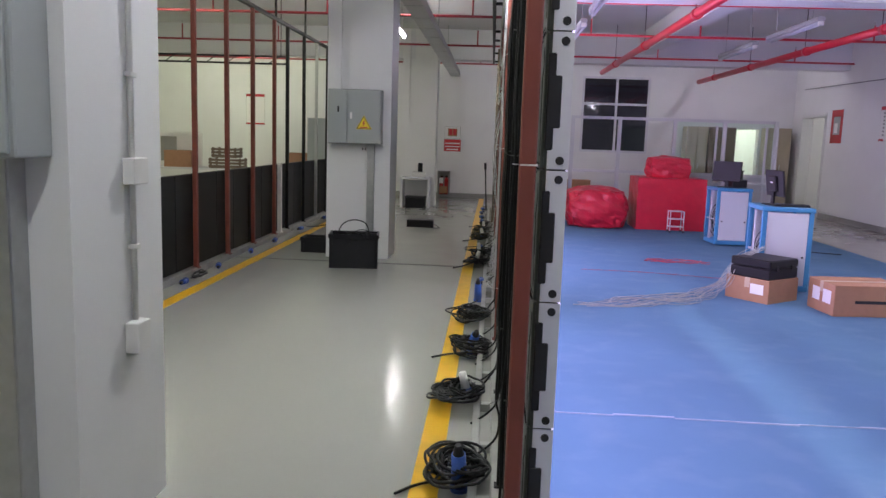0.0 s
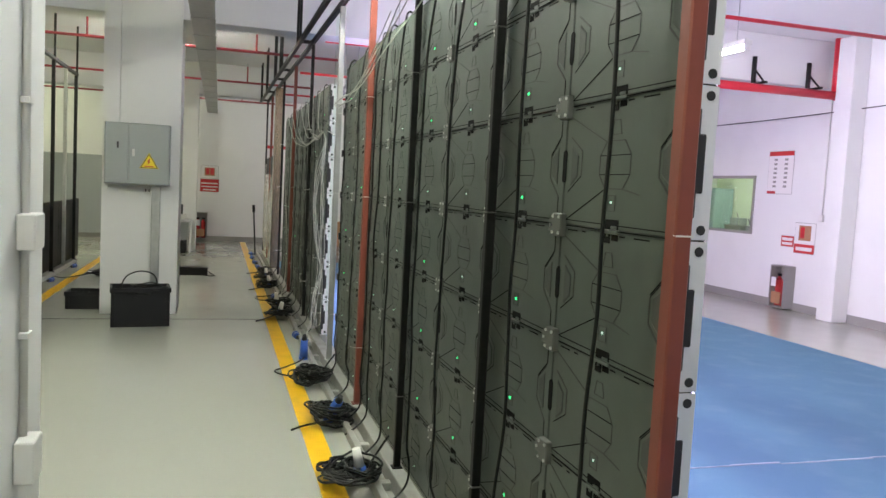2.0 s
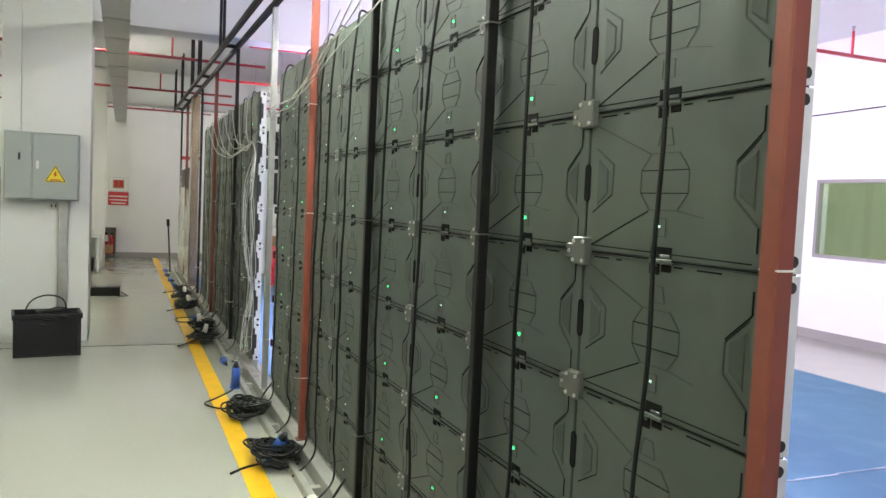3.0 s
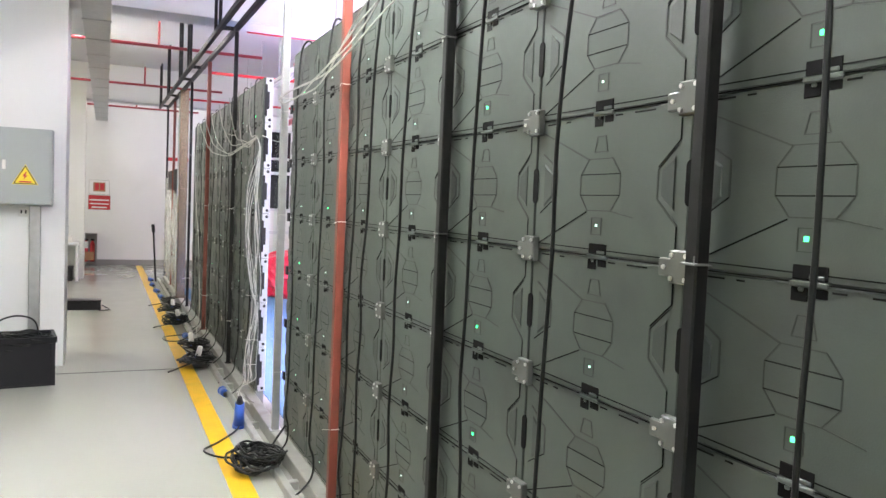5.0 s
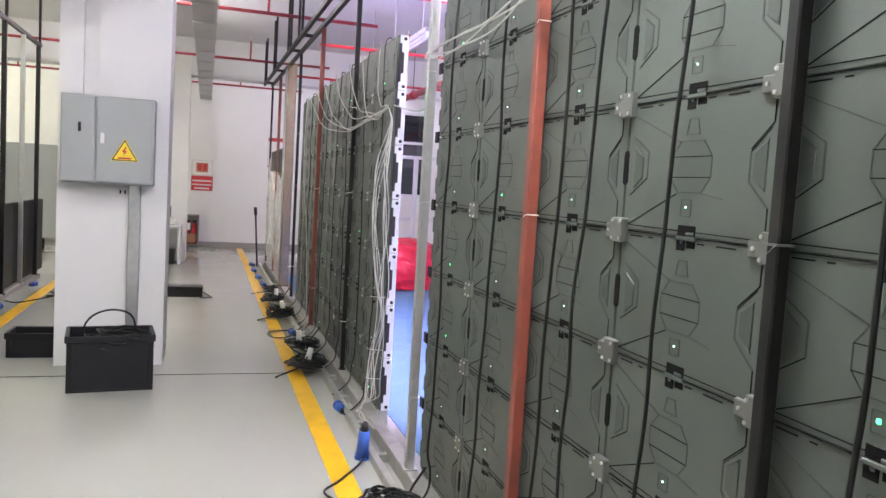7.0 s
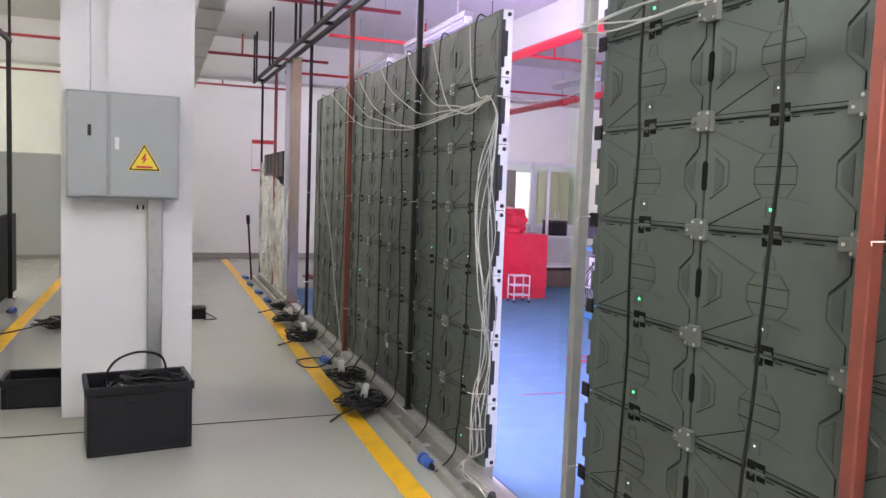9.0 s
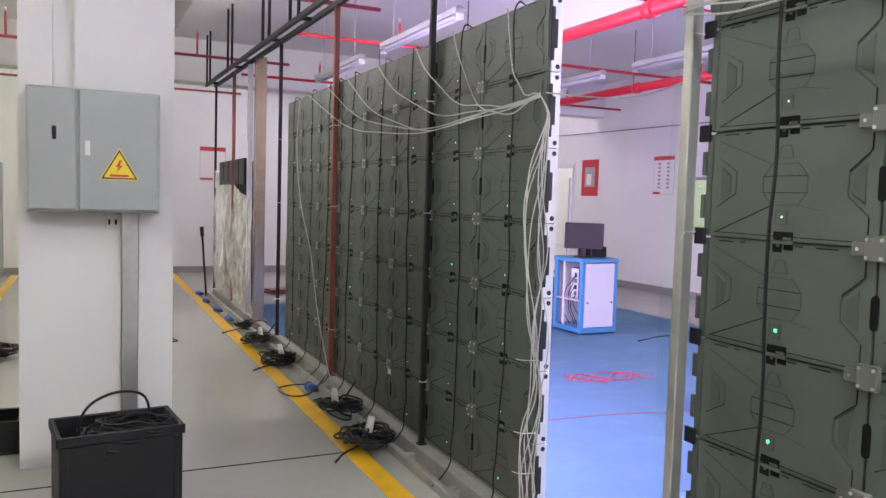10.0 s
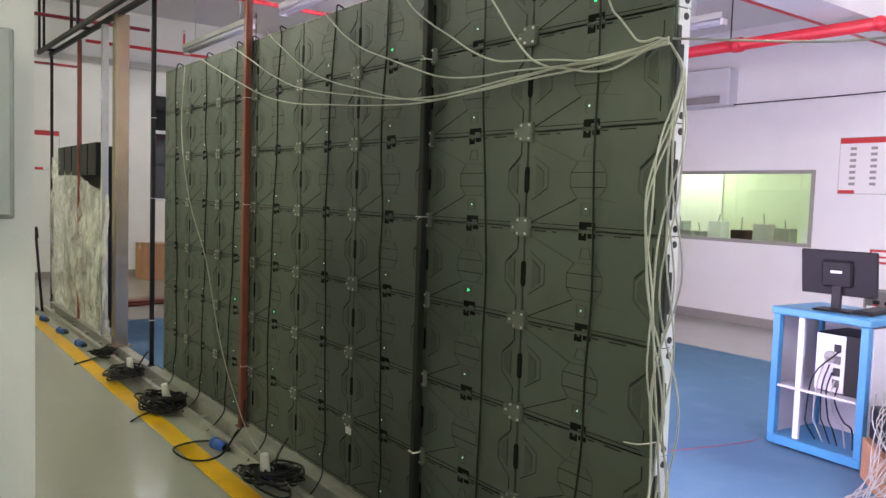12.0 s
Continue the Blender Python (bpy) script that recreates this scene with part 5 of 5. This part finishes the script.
cable("floor_cable", [(4.1, 12.0, 0.012), (4.7, 12.2, 0.012), (5.4, 12.0, 0.012)], 0.006, CABLE, "black cable on the carpet")
pts = [(0.45 + 0.35 * k, 4.39 + 0.012 * math.sin(k * 1.7), 0.008) for k in range(16)]
bm = bmesh.new()
for a, b in zip(pts, pts[1:]):
    box(bm, a[0], b[0] + 0.001, a[1] - 0.005, a[1] + 0.007 + 0.005 * math.sin(a[0] * 9), 0.006, 0.011)
solid("carpet_seam", bm, TAPEB, "ragged pale tape along the carpet seam", "carpet seam", kind="structure")


def film_heap(name, x0, x1, y0, y1, h, label, seed, boxy=0.5, fold=1.0):
    """A load under crumpled red film: rounded box with folds."""
    bm = bmesh.new()
    bmesh.ops.create_cube(bm, size=1.0)
    bmesh.ops.subdivide_edges(bm, edges=bm.edges[:], cuts=13, use_grid_fill=True)
    for v in bm.verts:
        p = v.co.copy()
        q = p.normalized() * 0.62
        e = p.lerp(q, 1 - boxy)
        z = e.z + 0.5
        w = noise.noise(Vector((p.x * 4 + seed, p.y * 4, p.z * 4))) * 0.07 + noise.noise(Vector((p.x * 11, p.y * 11 + seed, p.z * 11))) * 0.03
        e = e + p.normalized() * w * fold
        v.co = Vector(((x0 + x1) / 2 + e.x * (x1 - x0), (y0 + y1) / 2 + e.y * (y1 - y0), max(0.006, (e.z + 0.5) * h)))
    for f in bm.faces:
        f.smooth = False
    return solid(name, bm, REDFILM, label, "wrapped goods")


film_heap("wrapped_load", 1.5, 2.55, 14.3, 15.2, 0.72, "slumped bundle under crumpled red plastic on the carpet", 3, 0.35)
film_heap("red_crate", 2.76, 4.02, 14.55, 15.5, 0.97, "large crate wrapped in red plastic", 8, 0.98, 0.22)
o = film_heap("wrapped_load", 3.0, 3.75, 14.7, 15.3, 0.42, "red plastic bundle lying on the wrapped crate", 12, 0.6)
o.location.z = 0.93
t = thing("wire_trolley", "small white wire trolley in front of the red crate", "trolley", m=pose(3.30, 14.15, 0.006))
for a in (0, 0.24):
    for b in (0, 0.2):
        part("leg", R((a, b, 0.02), (a, b, 0.38), 0.01, 6), WFRAME, t)
        part("caster", R((a - 0.01, b, 0.02), (a + 0.01, b, 0.02), 0.02, 8), RUBBER, t)
for z in (0.1, 0.24, 0.38):
    part("wire_shelf", B(-0.01, 0.25, -0.01, 0.21, z, z + 0.012, 0.002), WFRAME, t)

# glazed partition and stands at the back
t = thing("glazed_partition", "white aluminium framed glass partition across the hall", "partition")
xs = [1.75, 2.75, 3.92, 4.97, 6.04]
for x in xs:
    part("mullion", B(x - 0.04, x + 0.04, 17.0, 17.06, 0.0, 2.15, 0.004), WFRAME, t)
for a, b in zip(xs, xs[1:]):
    part("top_bar", B(a + 0.042, b - 0.042, 17.0, 17.06, 2.09, 2.15, 0.004), WFRAME, t)
    part("mid_bar", B(a + 0.042, b - 0.042, 17.0, 17.06, 0.95, 1.01, 0.004), WFRAME, t)
    if a > 3.5:
        p = part("pane", B(a + 0.042, b - 0.042, 17.026, 17.034, 1.012, 2.088), GLASS, t)
        p.visible_shadow = False
for a, b in zip(xs[2:], xs[3:]):
    part("lower_panel", B(a + 0.042, b - 0.042, 17.02, 17.04, 0.02, 0.948), RACKW, t)
t = thing("storage_shelf", "white steel shelf stand with dark goods", "shelf")
for x in (4.6, 5.6):
    for y in (15.7, 16.3):
        part("upright", B(x - 0.02, x + 0.02, y - 0.02, y + 0.02, 0.0, 2.0, 0.002), WFRAME, t)
for z in (0.35, 0.85):
    part("shelf_board", B(4.58, 5.62, 15.68, 16.32, z, z + 0.025, 0.002), WFRAME, t)
part("crate_load", B(4.65, 5.55, 15.72, 16.25, 0.006, 0.30, 0.01), BROWNP, t, "brown wooden load")
t = thing("shelf_goods", "dark boxes of cables on the shelf", "box")
part("box_body", B(4.75, 5.05, 15.8, 16.15, 0.876, 1.10, 0.01), SCREENK, t)
part("box_lid", B(4.74, 5.06, 15.79, 16.16, 1.102, 1.125, 0.004), RUBBER, t)
def tall_cabinet(x0, x1, y0, h, material, label):
    t = thing("tall_cabinet", label, "cabinet", "tall cabinets at the end wall")
    part("body", B(x0, x1, y0, y0 + 0.45, 0.0, h, 0.01), material, t)
    c = (x0 + x1) / 2
    for a, b, hx in ((x0 + 0.015, c - 0.004, c - 0.05), (c + 0.004, x1 - 0.015, c + 0.05)):
        d = part("door", B(a, b, y0 - 0.02, y0 - 0.001, 0.05, h - 0.04, 0.004), material, t)
        part("handle", B(hx - 0.008, hx + 0.008, y0 - 0.04, y0 - 0.021, h * 0.48, h * 0.56, 0.003), BOLT, d)
    return t


tall_cabinet(4.98, 5.52, 20.32, 2.08, BEIGE, "beige two-door cabinet against the end wall")
tall_cabinet(5.54, 6.22, 20.32, 2.08, BROWNP, "dark brown two-door cabinet against the end wall")
tall_cabinet(6.99, 7.60, 20.32, 2.10, BEIGE, "beige two-door cabinet against the end wall")
# lit room behind the doorway in the end wall
bm = bmesh.new()
box(bm, 5.6, 5.7, FAR_Y + 0.21, 23.4, 0, 2.8)
box(bm, 8.0, 8.1, FAR_Y + 0.21, 23.4, 0, 2.8)
box(bm, 5.6, 8.1, 23.41, 23.5, 0, 2.8)
solid("end_room_wall", bm, WHITE, "white painted wall of the room at the end", "wall", kind="structure")
solid("end_room_ceiling", B(5.6, 8.1, FAR_Y + 0.21, 23.5, 2.81, 2.9), CEILP, "white ceiling of the room at the end", "ceiling", kind="structure")
solid("end_room_floor", B(5.6, 8.1, FAR_Y + 0.205, 23.5, -0.1, 0.0), EPOXY, "grey floor of the room at the end", "floor", kind="structure")
tube_light(6.8, 22.2, 2.6, lit=TUBE_SIDE, along="x", drop=0.2)
t = thing("door_2", "white door frame of the lit doorway in the end wall", "door", kind="structure")
for a, b, c, d in ((6.24, 6.30, 0.0, 2.12), (6.93, 6.99, 0.0, 2.12), (6.302, 6.928, 2.06, 2.12)):
    part("door_frame", B(a, b, FAR_Y - 0.018, FAR_Y + 0.20, c, d, 0.004), DOORW, t)

# goods on the floor beyond the carpet
carton(pose(2.05, 20.15, 0.0, 0, 0, 4), 0.55, 0.45, 0.62, "tall brown cardboard box by the end wall", labels=0)
t = thing("red_sheet", "folded red plastic sheet lying on the floor", "sheet", m=pose(0.95, 17.1, 0.0, 0, 0, 12))
part("fold", B(0, 0.75, 0, 0.42, 0, 0.03, 0.010), REDPOST, t)
part("upper_fold", B(0.06, 0.66, 0.05, 0.36, 0.031, 0.055, 0.010), REDPOST, t)

# night window in the end wall
t = thing("window_3", "tall window onto the night, white frame", "window", kind="structure")
bm = bmesh.new()
for a, b, c, d in ((2.33, 4.09, 1.34, 1.40), (2.33, 4.09, 3.25, 3.31), (2.33, 2.39, 1.40, 3.25), (4.03, 4.09, 1.40, 3.25), (3.20, 3.26, 1.40, 3.25), (2.39, 3.20, 2.57, 2.63), (3.26, 4.03, 2.57, 2.63)):
    box(bm, a, b, FAR_Y + 0.02, FAR_Y + 0.09, c, d)
part("window_frame", bm, WFRAME, t)
for a, b, c, d in ((2.39, 3.20, 1.40, 2.57), (3.26, 4.03, 1.40, 2.57), (2.39, 3.20, 2.63, 3.25), (3.26, 4.03, 2.63, 3.25)):
    part("pane", B(a, b, FAR_Y + 0.05, FAR_Y + 0.056, c, d), DARKWIN, t)

# doorway in the east wall with its leaf swung in
t = thing("door_1", "white door standing open in the doorway", "door", kind="structure")
bm = bmesh.new()
box(bm, RIGHT_X - 0.02, RIGHT_X + 0.21, 18.75, 18.81, 0, 2.44), box(bm, RIGHT_X - 0.02, RIGHT_X + 0.21, 20.14, 20.20, 0, 2.44), box(bm, RIGHT_X - 0.02, RIGHT_X + 0.21, 18.812, 20.138, 2.36, 2.42)
part("door_frame", bm, DOORW, t)
lf = part("leaf", B(RIGHT_X + 0.22, RIGHT_X + 0.95, 20.08, 20.12, 0.01, 2.35, 0.004), DOORW, t)
part("door_handle", R((RIGHT_X + 0.86, 20.06, 1.02), (RIGHT_X + 0.74, 20.06, 1.02), 0.01, 8), BOLT, lf)

# things behind the side windows
for x, y, w in ((10.4, 6.0, 1.8),):
    t = workbench(x - 0.4, y, 0.7, w, 1.0, "pale workbench in the side room", WFRAME, WFRAME)
    t2 = thing("bench_instrument", "grey bench instrument in the side room", "instrument", "side room instruments", m=pose(x - 0.2, y + w * 0.3, 1.0))
    part("casing", B(0, 0.35, 0, 0.5, 0, 0.28, 0.02), BOXGREY, t2)
    part("display", B(-0.006, -0.001, 0.06, 0.3, 0.08, 0.22), SCREENK, t2)
    part("arm", R((0.15, 0.25, 0.28), (0.05, 0.4, 0.55), 0.02, 8), BOXGREY, t2)
for k in range(9):
    g = random.Random(900 + k)
    y = 11.9 + 0.42 * k
    t = thing("lab_device", "small grey device on the side room bench", "device", "side room instruments", m=pose(10.3 + 0.1 * g.random(), y, 1.0))
    h = g.uniform(0.12, 0.34)
    part("casing", B(0, 0.25, 0, 0.28, 0, h, 0.01), (BOXGREY, SCREENK, WFRAME, SKIRT)[k % 4], t)
    part("mast", R((0.12, 0.14, h), (0.12 + 0.08 * g.uniform(-1, 1), 0.14, h + g.uniform(0.1, 0.3)), 0.012, 6), SKIRT, t)
t = workbench(10.2, 11.7, 0.7, 3.9, 1.0, "long pale workbench in the side room", WFRAME, WFRAME)
t = thing("side_window", "bright white roller blind in the side room", "blind")
part("blind", B(11.96, 11.985, 15.52, 16.65, 0.9, 2.3, 0.004), SIGNW, t)
part("blind_box", B(11.93, 11.985, 15.49, 16.68, 2.302, 2.38, 0.006), WFRAME, t)
t = thing("side_cabinet", "blue-grey cupboard in the corner of the side room", "cupboard")
part("body", B(11.42, 11.98, 17.62, 18.34, 0.0, 2.0, 0.01), BLUEGREY, t)
for a in (17.64, 17.985):
    d = part("door", B(11.40, 11.419, a, a + 0.335, 0.05, 1.95, 0.004), BLUEGREY, t)
    part("handle", B(11.385, 11.399, a + 0.24, a + 0.26, 0.95, 1.10, 0.002), BOLT, d)
t = thing("side_cabinet", "grey green cupboard against the side room wall", "cupboard")
part("body", B(11.4, 11.98, 12.2, 13.0, 0.0, 1.9, 0.01), BOXGREY, t)
part("door", B(11.38, 11.399, 12.22, 12.59, 0.05, 1.85, 0.004), BOXGREY, t)
part("door", B(11.38, 11.399, 12.61, 12.98, 0.05, 1.85, 0.004), BOXGREY, t)
t = thing("bench_case", "long low grey case on the side room bench", "case")
part("case_body", B(10.25, 10.55, 15.00, 15.56, 1.0, 1.12, 0.01), SKIRT, t)
part("case_lid", B(10.24, 10.56, 14.99, 15.57, 1.122, 1.14, 0.004), SKIRT, t)

# bench by the far column, boxes in the aisle
t = thing("white_bench", "white round-cornered bench with black boxes beneath", "bench")
part("seat", B(-2.0, -1.33, 17.2, 17.68, 0.64, 0.69, 0.015, 2), WFRAME, t)
for x in (-1.99, -1.39):
    part("leg", B(x, x + 0.05, 17.22, 17.66, 0.0, 0.638, 0.008), WFRAME, t)
t = thing("black_box", "black equipment box under the bench", "box")
part("box_body", B(-1.88, -1.44, 17.25, 17.6, 0.0, 0.22, 0.01), SCREENK, t)
part("box_lid", B(-1.89, -1.43, 17.24, 17.61, 0.222, 0.25, 0.004), RUBBER, t)
t = thing("desk_device", "white device with black handset on the bench", "device")
part("base", B(-1.75, -1.45, 17.3, 17.55, 0.691, 0.80, 0.012), WHITEP, t)
part("head", B(-1.62, -1.52, 17.36, 17.46, 0.801, 1.0, 0.01), SCREENK, t)
t = thing("floor_box", "flat black case lying in the aisle", "case")
part("case_body", B(-1.42, -0.95, 13.47, 13.72, 0.0, 0.11, 0.01), SCREENK, t)
part("case_lid", B(-1.425, -0.945, 13.465, 13.725, 0.112, 0.13, 0.004), SCREENK, t)
cable("power_cable", [(-0.94, 13.6, 0.05), (-0.86, 13.55, 0.01), (-0.84, 13.42, 0.01), (-0.98, 13.36, 0.01)], 0.006, CABLE, "black lead of the floor case")
TOOL = (-0.05, 17.00)
t = thing("hand_tool", "black long-handled tool leaning at the wall", "tool")
part("shaft", R((TOOL[0], TOOL[1], 0.02), (TOOL[0] - 0.05, TOOL[1] + 0.10, 0.92), 0.016, 8), SCREENK, t)
part("grip", R((TOOL[0] - 0.05, TOOL[1] + 0.10, 0.92), (TOOL[0] - 0.06, TOOL[1] + 0.12, 1.06), 0.030, 8), SCREENK, t)
